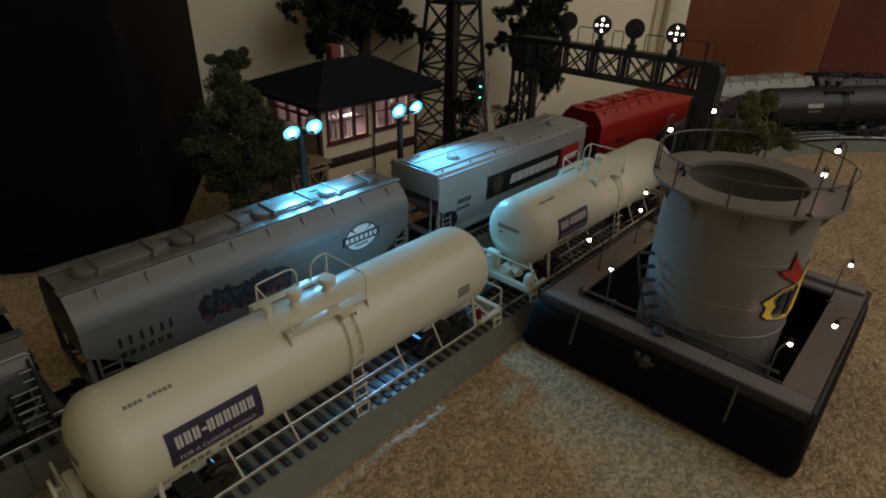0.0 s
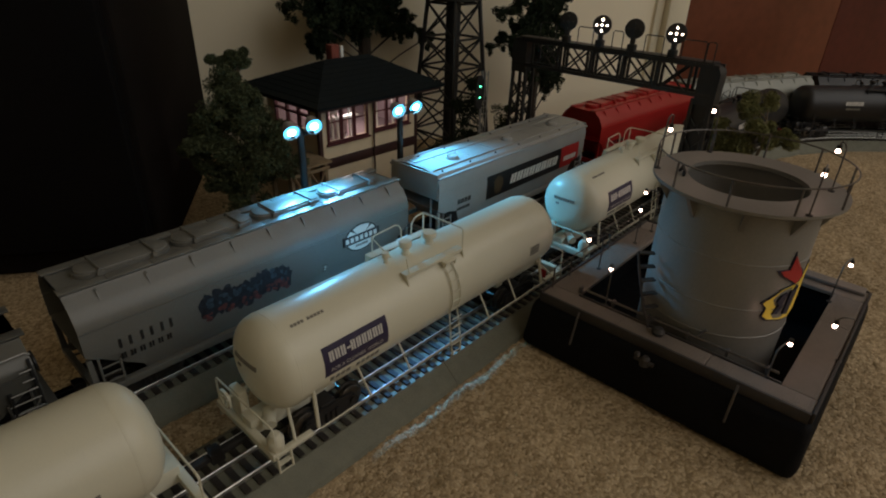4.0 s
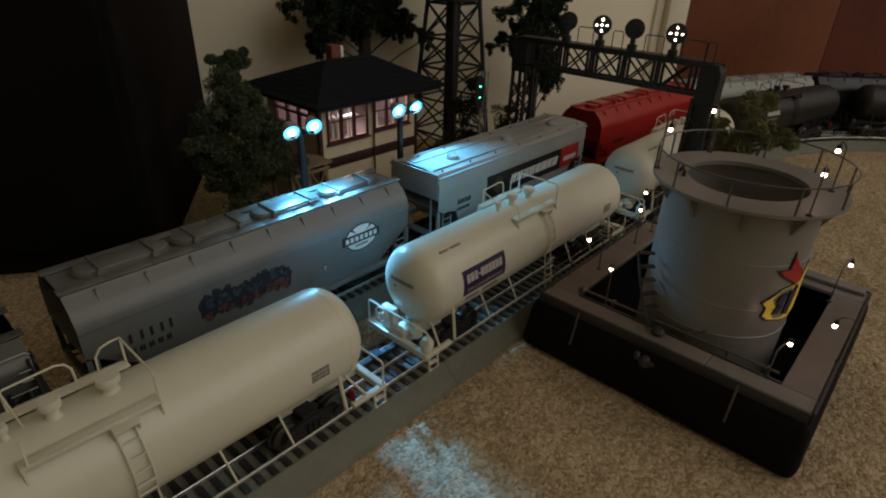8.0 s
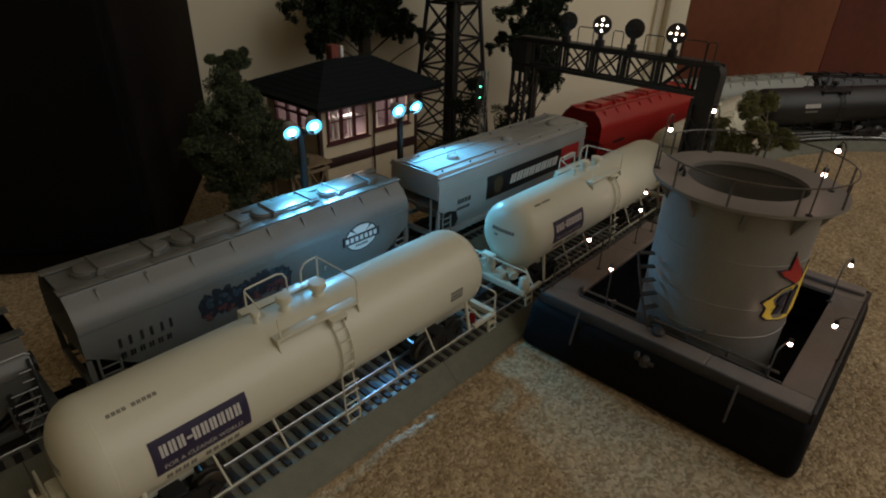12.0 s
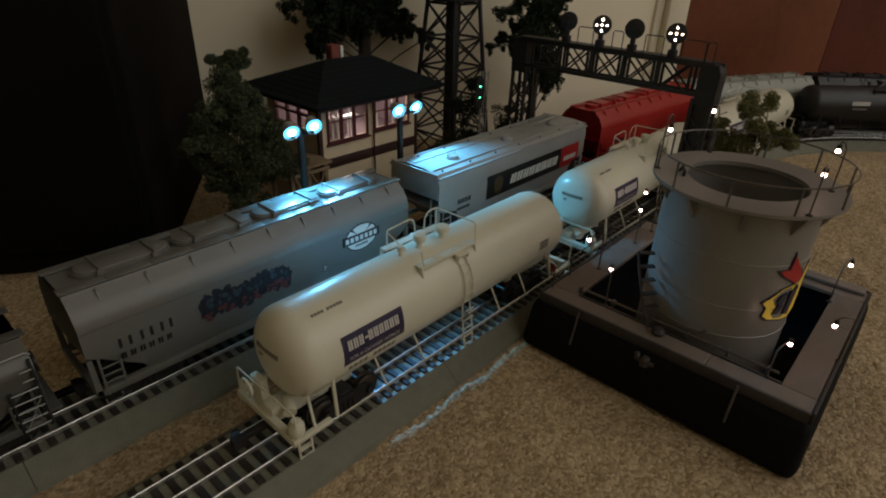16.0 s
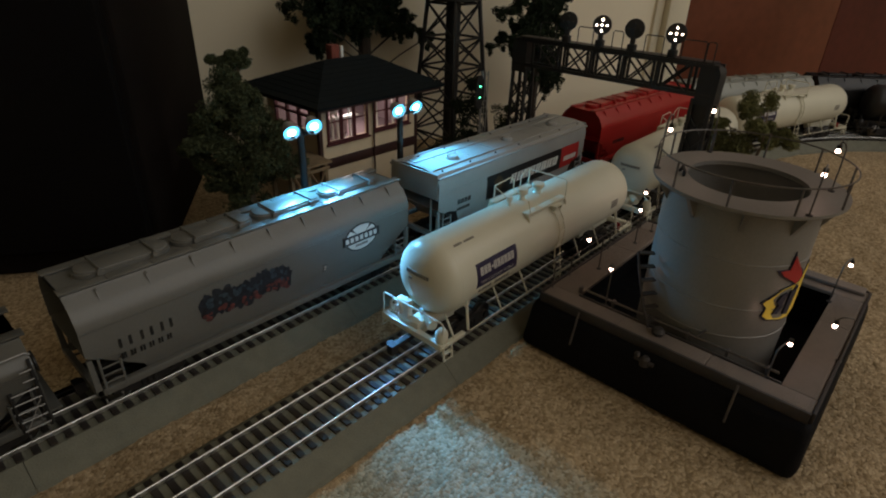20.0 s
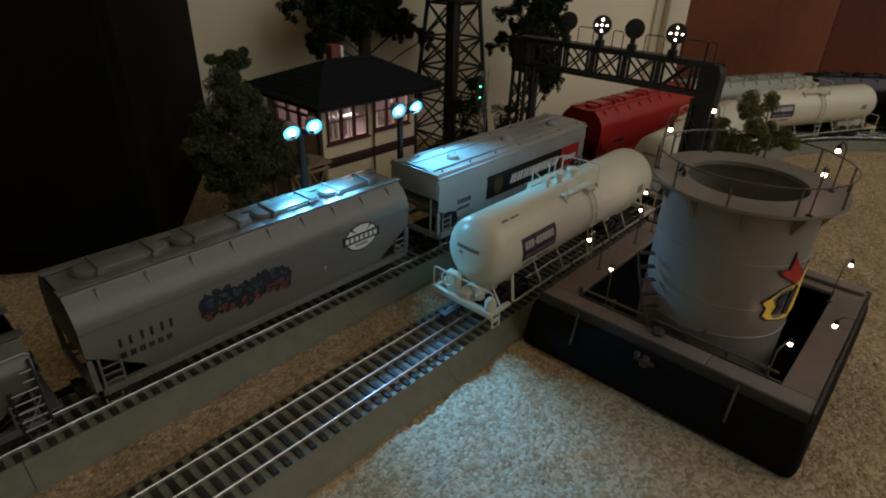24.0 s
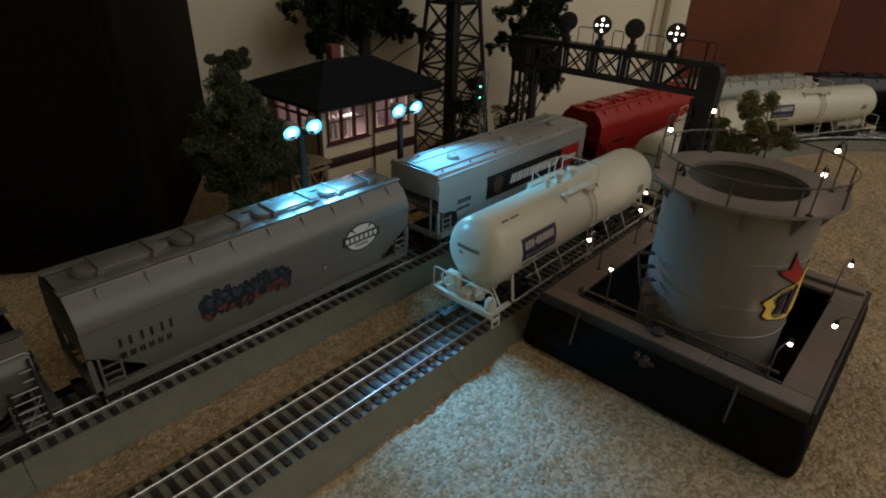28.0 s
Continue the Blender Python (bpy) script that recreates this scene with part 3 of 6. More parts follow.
        bars(bm, -0.010, 0.001, 0.004, 0.0018, 2, on_head, 0.3, 0.0, False, 0.0006)
        part("end_number_lettering", bm, FADED, car)
    else:
        bm = bmesh.new()
        bars(bm, -0.075, 0.004, 0.032, 0.0065, 6, on_tank, 0.2, 0.0, True, 0.0006)
        part("name_lettering", bm, LETTER, car)
        bm = bmesh.new()
        bars(bm, -0.073, -0.0035, 0.026, 0.003, 8, on_tank, 0.2, 0.0, True, 0.0006)
        part("number_lettering", bm, FADED, car)
    for x in (-0.105, 0.105):
        truck(car, x)
    return car


PITCH = 0.352
cars = []
first = tank_car("cream white tank car with a dark blue placard", TANKWHITE, "white tank cars of the train")
cars.append(first)
for k in (1, 2):
    cars.append(copy_thing(first, Matrix.Identity(4)))
first["label"] = "last cream white tank car, dark blue placard, uncoupled rear end"
dark = tank_car("glossy black tank car with pale lettering bars", TANKBLACK, "black tank cars of the train", False)
cars.append(dark)
for k in (4, 5):
    cars.append(copy_thing(dark, Matrix.Identity(4)))


# ---- covered hopper cars, standing on the rear track ----
HS = [(0.0300, 0.0215), (0.0318, 0.030), (0.0335, 0.045), (0.0340, 0.060), (0.0335, 0.0695), (0.0342, 0.0702), (0.0342, 0.0718), (0.0325, 0.0775), (0.0275, 0.0855), (0.0215, 0.0905), (0.0205, 0.0920)]

HSLOW = [(y, 0.0215 + (z - 0.0215) * 0.773) for y, z in HS]
HSFLAT = HS[:7] + [(0.0340, 0.0800), (0.0325, 0.0860), (0.0300, 0.0895), (0.0150, 0.0920)]


def hopper_side(u, v, d):
    """A point on the near side of a hopper car: u along it, v up it."""
    for (y0, z0), (y1, z1) in zip(HS, HS[1:]):
        if v <= z1:
            f = (v - z0) / (z1 - z0)
            return Vector((u, -(y0 + (y1 - y0) * f) - d, v))
    return Vector((u, -HS[-1][0] - d, v))


def hopper_car(label, paint, group, half=0.145, trough=True, top=0.0, shape=HS):
    car = thing("hopper_car", Matrix.Identity(4), label, "hopper car", group)
    # body: a shell whose ends slope in below
    bm = bmesh.new()
    rings = []
    for x, low in ((-half, 0.053), (-half + 0.006, 0.049), (-half + 0.032, 0.0290), (-half + 0.034, 0.0240), (half - 0.034, 0.0240), (half - 0.032, 0.0290), (half - 0.006, 0.049), (half, 0.053)):
        half_outline = [(y, max(z, low)) for y, z in shape]
        outline = [(-y, z) for y, z in half_outline] + [(y, z) for y, z in half_outline[::-1]]
        rings.append([bm.verts.new((x, y, z + (top if z > 0.088 else 0))) for y, z in outline])
    n = len(rings[0])
    for a, b in zip(rings, rings[1:]):
        for i in range(n):
            j = (i + 1) % n
            try:
                bm.faces.new((a[i], a[j], b[j], b[i]))
            except ValueError:
                pass
    # end sheets set back between the side sheets, sloping in towards the bottom
    for ring, s in ((rings[0], -1), (rings[-1], 1)):
        back = [bm.verts.new((s * (half - 0.001 - 0.017 * max(0, min(1, (0.092 - v.co.z) / 0.039))), v.co.y * 0.96, v.co.z)) for v in ring]
        for i in range(n):
            bm.faces.new((ring[i], ring[(i + 1) % n], back[(i + 1) % n], back[i]))
        c = bm.verts.new((s * (half - 0.010), 0, 0.074))
        for i in range(n):
            bm.faces.new((back[i], back[(i + 1) % n], c))
    bmesh.ops.remove_doubles(bm, verts=bm.verts[:], dist=0.00005)
    body = part("body", bm, paint, car)
    zt = 0.0920 + top
    # slope sheets and centre sill under the ends; the sheets' black carries the shadow there
    bm = bmesh.new()
    box(bm, -half + 0.002, half - 0.002, -0.0055, 0.0055, 0.0150, 0.0250, 0.0006)
    part("centre_sill", bm, TRUCKBLACK, car)
    for s in (-1, 1):
        bm = bmesh.new()
        prism(bm, [(s * (half - 0.018), -0.0300, 0.052), (s * (half - 0.036), -0.0300, 0.0225), (s * (half - 0.041), -0.0300, 0.0225), (s * (half - 0.026), -0.0300, 0.052)], (0, 0.060, 0))
        part("slope_sheet", bm, TRUCKBLACK, car)
        for y in (-1, 1):
            # corner post, sill end and ladder
            bm = bmesh.new()
            prism(bm, [(s * half, y * 0.0335, 0.021), (s * (half - 0.004), y * 0.0335, 0.021), (s * (half - 0.003), y * 0.0335, 0.050), (s * half, y * 0.0335, 0.050)], (0, -y * 0.003, 0))
            part("corner_post", bm, paint, car)
            bm = bmesh.new()
            for x in (half - 0.006, half - 0.018):
                rod(bm, (s * x, y * 0.0347, 0.0215), (s * x, y * 0.0347, 0.050 if x > half - 0.01 else 0.044), 0.0008, 6)
            for k in range(4):
                z = 0.0245 + 0.0058 * k
                rod(bm, (s * (half - 0.006), y * 0.0347, z), (s * (half - 0.018), y * 0.0347, z), 0.0006, 5)
            part("ladder", bm, paint, car)
            bm = bmesh.new()
            tube(bm, [(s * (half - 0.004), y * 0.034, 0.018), (s * (half - 0.004), y * 0.0345, 0.0145), (s * (half - 0.014), y * 0.0345, 0.0145), (s * (half - 0.014), y * 0.034, 0.018)], 0.0008)
            part("step", bm, paint, car)
        bm = bmesh.new()
        box(bm, min(s * half, s * (half - 0.004)), max(s * half, s * (half - 0.004)), -0.0335, 0.0335, 0.0205, 0.0258, 0.0006)
        part("end_sill", bm, paint, car)
        coupler(car, s * half, s)
    for y in (-1, 1):
        bm = bmesh.new()
        box(bm, -half + 0.004, half - 0.004, min(y * 0.0300, y * 0.0352), max(y * 0.0300, y * 0.0345), 0.0210, 0.0262, 0.0006)
        part("side_sill", bm, paint, car)
        for k in range(9):
            x = -half + 0.018 + k * (2 * half - 0.036) / 8
            bm = bmesh.new()
            prism(bm, [(x, y * 0.0212, zt - 0.0006), (x, y * 0.0245, zt - 0.0015), (x, y * 0.0286, zt - 0.0075), (x, y * 0.0275, zt - 0.0075)], (0.0012, 0, 0))
            part("roof_bracket", bm, paint, car)
    # chutes underneath
    for x in (-0.066, 0.0, 0.066):
        bm = bmesh.new()
        prism(bm, [(x - 0.026, -0.020, 0.024), (x + 0.026, -0.020, 0.024), (x + 0.010, -0.012, 0.009), (x - 0.010, -0.012, 0.009)], (0, 0.001, 0))
        lo = [(x - 0.010, -0.012), (x + 0.010, -0.012), (x + 0.010, 0.012), (x - 0.010, 0.012)]
        hi = [(x - 0.026, -0.020), (x + 0.026, -0.020), (x + 0.026, 0.020), (x - 0.026, 0.020)]
        a, b = [bm.verts.new((*p, 0.008)) for p in lo], [bm.verts.new((*p, 0.024)) for p in hi]
        bm.faces.new(a)
        for i in range(4):
            bm.faces.new((a[i], a[(i + 1) % 4], b[(i + 1) % 4], b[i]))
        part("chute", bm, TRUCKBLACK, car)
    if trough:
        # running boards beside a long hatch with covers
        for y in (-1, 1):
            for k in range(10):
                bm = bmesh.new()
                x0, w = -half - 0.001 + k * (2 * half + 0.004) / 10, (2 * half + 0.004) / 10
                box(bm, x0 + 0.0002, x0 + w - 0.0002, min(y * 0.0125, y * 0.0205), max(y * 0.0125, y * 0.0205), zt + 0.0006, zt + 0.0018, 0.0002)
                part("running_board", bm, paint, car)
        def stadium(x0, x1, r, z):
            pts = [(x1 - r + r * math.sin(math.pi * i / 8), -r * math.cos(math.pi * i / 8), z) for i in range(9)]
            return pts + [(x0 + r - r * math.sin(math.pi * i / 8), r * math.cos(math.pi * i / 8), z) for i in range(9)]

        for k in range(4):
            w = (2 * half - 0.024) / 4
            x0, x1 = -half + 0.012 + k * w + 0.0008, -half + 0.012 + (k + 1) * w - 0.0008
            bm = bmesh.new()
            prism(bm, stadium(x0, x1, 0.0108, zt - 0.001), (0, 0, 0.0042))
            part("hatch_coaming", bm, paint, car)
            bm = bmesh.new()
            prism(bm, stadium(x0 + 0.0012, x1 - 0.0012, 0.0094, zt + 0.0030), (0, 0, 0.0017))
            bmesh.ops.bevel(bm, geom=[e for e in bm.edges if min(e.verts[0].co.z, e.verts[1].co.z) > zt + 0.004], offset=0.0009, segments=2, profile=0.5, affect="EDGES")
            cover = part("hatch_cover", bm, paint, car)
            for f in (0.22, 0.78):
                x = x0 + (x1 - x0) * f
                bm = bmesh.new()
                tube(bm, [(x, -0.0128, zt), (x, -0.0118, zt + 0.0056), (x, 0.0118, zt + 0.0056), (x, 0.0128, zt)], 0.0009)
                box(bm, x - 0.0022, x + 0.0022, -0.0132, -0.0106, zt + 0.0010, zt + 0.0048, 0.0004)
                part("hatch_clamp", bm, paint, cover)
    else:
        for k in range(3):
            for y in (-0.009,):
                x = -half + 0.045 + k * (half - 0.045)
                bm = bmesh.new()
                lathe(bm, [(0.0072, -0.001), (0.0072, 0.002), (0.0062, 0.0032), (0.002, 0.0042), (0, 0.0042)], 16, pose(x, y, zt))
                rod(bm, (x - 0.007, y, zt + 0.004), (x + 0.006, y, zt + 0.004), 0.0009, 6)
                part("round_hatch", bm, paint, car)
        bm = bmesh.new()
        box(bm, -half + 0.005, half - 0.005, 0.004, 0.014, zt + 0.0002, zt + 0.0011, 0.0003)
        part("running_board", bm, paint, car)
        for y in (-0.022, 0.022):
            bm = bmesh.new()
            box(bm, -half + 0.004, half - 0.004, y - 0.0007, y + 0.0007, zt - 0.004, zt + 0.0001, 0.0003)
            part("roof_ridge", bm, paint, car)
        for k in range(7):
            bm = bmesh.new()
            ball(bm, (-half + 0.02 + k * (2 * half - 0.04) / 6, 0.0145, zt + 0.0012), 0.0012, 8)
            part("bolt", bm, TRUCKBLACK, car)
            bm = bmesh.new()
            ball(bm, (-half + 0.012 + k * (2 * half - 0.024) / 6, -0.0268, zt - 0.0016), 0.0011, 8)
            part("bolt", bm, TRUCKBLACK, car)
            bm = bmesh.new()
            x = -half + 0.030 + k * (2 * half - 0.060) / 6
            box(bm, x - 0.0005, x + 0.0005, -0.0148, 0.0040, zt - 0.001, zt + 0.0004, 0.0001)
            part("roof_seam", bm, paint, car)
    for x in (-half + 0.035, half - 0.035):
        truck(car, x)
    return car


def on_rear(s):
    a, b = rear(s - 0.10)[0], rear(s + 0.10)[0]
    c = (a + b) / 2
    return pose(c.x, c.y, 0, 0, 0, math.degrees(math.atan2(b.y - a.y, b.x - a.x)))


# pale grey car with an oval emblem and a painted patch on its side
H1 = 0.1985
hop = hopper_car("light grey covered hopper with oval emblem and graffiti", HOPGREY, "hopper cars on the rear track", 0.1395)
hop.matrix_basis = on_rear(H1)
bm = bmesh.new()
for a, b in ((0.0788, 0.0870), (0.0925, 0.1005), (0.1055, 0.1135)):
    for p in (a, b - 0.0019):
        panel(bm, hopper_side, p - H1, p + 0.0019 - H1, 0.0505, 0.0575, 1, 2, 0.0003)
part("initial_lettering", bm, MARK, hop)
bm = bmesh.new()
bars(bm, 0.0785 - H1, 0.0415, 0.0355, 0.0045, 6, hopper_side, 0.45, 0, True, 0.0003)
part("number_lettering", bm, MARK, hop)


def blot(place, cu, cv, ru, rv, n, seed, d):
    """A ragged flat patch."""
    bm = bmesh.new()
    rng = random.Random(seed)
    mid = bm.verts.new(place(cu, cv, d))
    ring = []
    for i in range(n):
        a = 2 * math.pi * i / n
        r = rng.uniform(0.75, 1.08)
        ring.append(bm.verts.new(place(cu + ru * r * math.cos(a), cv + rv * r * math.sin(a), d)))
    for i in range(n):
        bm.faces.new((mid, ring[i], ring[(i + 1) % n]))
    return bm


GRAF_B = mat("blue_black_spray_paint", (0.015, 0.020, 0.030), 0.5, 0, 0.6, 260, dark=(0.006, 0.007, 0.009))
GRAF_R = mat("dull_red_spray_paint", (0.15, 0.040, 0.034), 0.5, 0, 0.4, 260, dark=(0.03, 0.02, 0.025))
GRAF_T = mat("teal_spray_paint", (0.045, 0.072, 0.095), 0.5, 0, 0.4, 260, dark=(0.012, 0.02, 0.025))
rng = random.Random(11)
for k in range(9):
    part("graffiti_patch", blot(hopper_side, 0.139 + 0.0079 * k - H1, 0.0535 + 0.0018 * math.sin(k * 1.3), 0.0070, 0.0115, 22, k, 0.00025 + 0.00004 * k), GRAF_B, hop)
for k in range(90):
    u, f = 0.136 + 0.070 * rng.random(), rng.random()
    v = 0.0440 + 0.0190 * f + 0.0015 * math.sin((u - 0.139) / 0.0079 * 1.3)
    paint = GRAF_R if f < 0.42 else (GRAF_T if rng.random() < 0.6 else GRAF_B)
    part("graffiti_patch", blot(hopper_side, u - H1, v, rng.uniform(0.0010, 0.0030), rng.uniform(0.0010, 0.0026), 9, 30 + k, 0.0007 + 0.000006 * k), paint, hop)


def ellipse(place, cu, cv, ru, rv, d):
    bm = bmesh.new()
    mid = bm.verts.new(place(cu, cv, d))
    ring = [bm.verts.new(place(cu + ru * math.cos(2 * math.pi * i / 36), cv + rv * math.sin(2 * math.pi * i / 36), d)) for i in range(36)]
    for i in range(36):
        bm.faces.new((mid, ring[i], ring[(i + 1) % 36]))
    return bm


EU = 0.2805 - H1
part("emblem_rim", ellipse(hopper_side, EU, 0.0605, 0.0180, 0.0128, 0.0004), MARK, hop)
emb = part("emblem", ellipse(hopper_side, EU, 0.0605, 0.0168, 0.0116, 0.0007), WHITE, hop, "white oval emblem with a black band")
bm = bmesh.new()
panel(bm, hopper_side, EU - 0.0200, EU + 0.0200, 0.0565, 0.0645, 4, 2, 0.0011)
part("band", bm, MARK, emb)
bm = bmesh.new()
bars(bm, EU - 0.0178, 0.0585, 0.0362, 0.0042, 7, hopper_side, 0.35, 0, False, 0.0014)
part("band_lettering", bm, WHITE, emb)
bm = bmesh.new()
bars(bm, EU - 0.009, 0.0665, 0.018, 0.0022, 7, hopper_side, 0.3, 0, False, 0.0010)
bars(bm, EU - 0.007, 0.0525, 0.014, 0.0022, 6, hopper_side, 0.3, 0, False, 0.0010)
part("small_lettering", bm, FADED, emb)
bm = bmesh.new()
panel(bm, hopper_side, 0.2390 - H1, 0.2425 - H1, 0.0415, 0.0475, 1, 1, 0.0003)
part("notice_plate", bm, MARK, hop)
bm = bmesh.new()
bars(bm, 0.2396 - H1, 0.0425, 0.0025, 0.0016, 2, hopper_side, 0.3, 0, False, 0.0006)
bars(bm, 0.2396 - H1, 0.0450, 0.0025, 0.0016, 2, hopper_side, 0.3, 0, False, 0.0006)
part("notice_lettering", bm, LETTER, hop)

# second car: pale grey with a black and red banner
H2 = 0.519
hop2 = hopper_car("pale grey covered hopper with black and red banner", HOPPALE, "hopper cars on the rear track", 0.1395, False, 0.0, HSFLAT)
hop2.matrix_basis = on_rear(H2)
for e in (-1, 1):
    bm = bmesh.new()
    box(bm, min(e * 0.1388, e * 0.1408), max(e * 0.1388, e * 0.1408), -0.0325, 0.0325, 0.0640, 0.0905, 0.0006)
    part("end_plate", bm, HOPPALE, hop2)
    for y in (-0.024, 0.024):
        bm = bmesh.new()
        box(bm, min(e * 0.1392, e * 0.1412), max(e * 0.1392, e * 0.1412), y - 0.0009, y + 0.0009, 0.0220, 0.0640, 0.0003)
        part("end_post", bm, HOPPALE, hop2)
for y in (-1, 1):
    bm = bmesh.new()
    box(bm, -0.1405, 0.1405, min(y * 0.0318, y * 0.0352), max(y * 0.0318, y * 0.0352), 0.0852, 0.0872, 0.0004)
    part("eave_flange", bm, HOPPALE, hop2)
# flat black hexagons painted for the dark inside of the lower corner slots
for u0, u1 in ((-0.1290, -0.1080), (0.1080, 0.1290)):
    bm = bmesh.new()
    pts = [(u0, 0.0275), (u1 - 0.003, 0.0275), (u1, 0.0345), (u1 - 0.004, 0.0450), (u0 + 0.006, 0.0480), (u0, 0.0470)]
    if u0 > 0:
        pts = [(u0 + u1 - a, b) for a, b in pts[::-1]]
    f = [bm.verts.new(hopper_side(a, b, 0.0005)) for a, b in pts]
    g = [bm.verts.new(hopper_side(a, b, -0.0003)) for a, b in pts]
    bm.faces.new(f)
    for i in range(6):
        bm.faces.new((f[i], g[i], g[(i + 1) % 6], f[(i + 1) % 6]))
    part("corner_patch", bm, DECALSLOTBLACK, hop2)
bm = bmesh.new()
panel(bm, hopper_side, 0.456 - H2, 0.6035 - H2, 0.0425, 0.0690, 4, 4, 0.0003)
ban = part("banner", bm, DECALSLOTBLACK, hop2, "black banner with white slanted bars")
bm = bmesh.new()
bars(bm, 0.498 - H2, 0.0505, 0.098, 0.0108, 8, hopper_side, 0.2, 0.25, True, 0.0007)
part("name_lettering", bm, WHITE, ban)
part("crest", blot(hopper_side, 0.476 - H2, 0.0555, 0.009, 0.010, 12, 5, 0.0006), mat("dull_bronze_decal", (0.07, 0.05, 0.025), 0.5), ban)
bm = bmesh.new()
panel(bm, hopper_side, 0.604 - H2, 0.645 - H2, 0.0425, 0.0690, 2, 4, 0.0003)
ban2 = part("red_banner", bm, DECALRED, hop2, "red end of the banner")
bm = bmesh.new()
bars(bm, 0.610 - H2, 0.0505, 0.029, 0.0060, 8, hopper_side, 0.25, 0.2, True, 0.0007)
part("name_lettering", bm, WHITE, ban2)
bm = bmesh.new()
bars(bm, 0.4085 - H2, 0.0515, 0.022, 0.0052, 4, hopper_side, 0.3, 0, True, 0.0003)
bars(bm, 0.4085 - H2, 0.0445, 0.020, 0.0030, 8, hopper_side, 0.35, 0, True, 0.0003)
part("number_lettering", bm, MARK, hop2)

hop3 = hopper_car("red covered hopper with dark roof bars", HOPRED, "hopper cars on the rear track", 0.142, True)
hop3.matrix_basis = on_rear(0.853)
bm = bmesh.new()
bars(bm, -0.105, 0.0440, 0.030, 0.0050, 6, hopper_side, 0.3, 0, True, 0.0003)
part("number_lettering", bm, MARK, hop3)
hop4 = hopper_car("dull grey-green covered hopper beyond the trees", HOPTAN, "hopper cars on the rear track", 0.142, True)
hop4.matrix_basis = on_rear(1.150)
hop5 = hopper_car("black covered hopper in the dim far curve", TANKBLACK, "hopper cars on the rear track", 0.142, True)
hop5.matrix_basis = on_rear(1.455)
bm = bmesh.new()
bars(bm, -0.122, 0.0560, 0.020, 0.0090, 3, hopper_side, 0.3, 0, True, 0.0003)
part("number_lettering", bm, LETTER, hop5)
hop0 = hopper_car("low dark grey hopper with bright end ladder", HOPSILVER, "hopper cars on the rear track", 0.142, True, -0.016, HSLOW)
hop0.matrix_basis = on_rear(-0.108)
# its end cage: black stiles with bright rungs, a bright top rail and a brake step
for y in (-1, 1):
    bm = bmesh.new()
    for x in (0.1265, 0.1400):
        box(bm, x - 0.0010, x + 0.0010, min(y * 0.0350, y * 0.0364), max(y * 0.0350, y * 0.0364), 0.0200, 0.0700 if x > 0.13 else 0.0520, 0.0003)
    cage = part("end_cage", bm, BLACKMETAL, hop0, "black ladder stiles with bright rungs")
    for k in range(7):
        bm = bmesh.new()
        rod(bm, (0.1265 if k < 5 else 0.1340, y * 0.0366, 0.0235 + 0.0066 * k), (0.1400, y * 0.0366, 0.0235 + 0.0066 * k), 0.00045, 6)
        part("rung", bm, SILVER, cage)
    bm = bmesh.new()
    rod(bm, (0.1272, y * 0.0360, 0.0215), (0.1395, y * 0.0360, 0.0420), 0.00045, 5)
    part("diagonal", bm, SILVER, cage)
    bm = bmesh.new()
    tube(bm, [(0.100, y * 0.0305, 0.0705), (0.140, y * 0.0305, 0.0712), (0.1425, y * 0.0300, 0.0690)], 0.0005)
    part("grab_rail", bm, SILVER, hop0)
bm = bmesh.new()
box(bm, 0.1390, 0.1480, -0.0330, 0.0330, 0.0262, 0.0276, 0.0003)
part("brake_step", bm, HOPSILVER, hop0)
bm = bmesh.new()
lathe(bm, [(0.0060, -0.0006), (0.0072, -0.0006), (0.0072, 0.0006), (0.0060, 0.0006), (0.0060, -0.0006)], 16, pose(0.1450, -0.012, 0.052, 0, 90, 0))
rod(bm, (0.1450, -0.0185, 0.052), (0.1450, -0.0055, 0.052), 0.0006, 5)
rod(bm, (0.1450, -0.012, 0.0455), (0.1450, -0.012, 0.0585), 0.0006, 5)
rod(bm, (0.1380, -0.012, 0.052), (0.1450, -0.012, 0.052), 0.0010, 6)
part("brake_wheel", bm, BLACKMETAL, hop0)


# ---- oil terminal: black base, grated deck, grey open tank, bulb lamps ----
TX, TY, TRAD, TTOP, RIM = 0.440, -0.162, 0.0535, 0.139, 0.0655
term = thing("oil_terminal", pose(0, 0, 0), "grey open storage tank on black base with lit deck", "oil terminal")
X0, X1, Y0, Y1 = 0.354, 0.566, -0.259, -0.046
bm = bmesh.new()
w = 0.014
outline = [(X0, Y0), (X1, Y0), (X1, Y1), (X0, Y1)]
inner = [(X0 + w, Y0 + w), (X1 - w, Y0 + w), (X1 - w, Y1 - w), (X0 + w, Y1 - w)]
ob_, oi_ = [bm.verts.new((p[0] + (0.005 if p[0] > TX else -0.008), p[1] + (0.004 if p[1] > TY else -0.002), FLOOR)) for p in outline], [bm.verts.new((*p, -0.012)) for p in inner]
tb_, ti_ = [bm.verts.new((*p, 0.0235)) for p in outline], [bm.verts.new((*p, 0.0235)) for p in inner]
for i in range(4):
    j = (i + 1) % 4
    bm.faces.new((ob_[i], ob_[j], tb_[j], tb_[i]))
    bm.faces.new((tb_[i], tb_[j], ti_[j], ti_[i]))
    bm.faces.new((ti_[i], ti_[j], oi_[j], oi_[i]))
bm.faces.new(oi_)
bm.faces.new(ob_[::-1])
bmesh.ops.bevel(bm, geom=[e for e in bm.edges if {e.verts[0], e.verts[1]} <= set(ob_ + tb_)], offset=0.007, segments=3, profile=0.5, affect="EDGES")
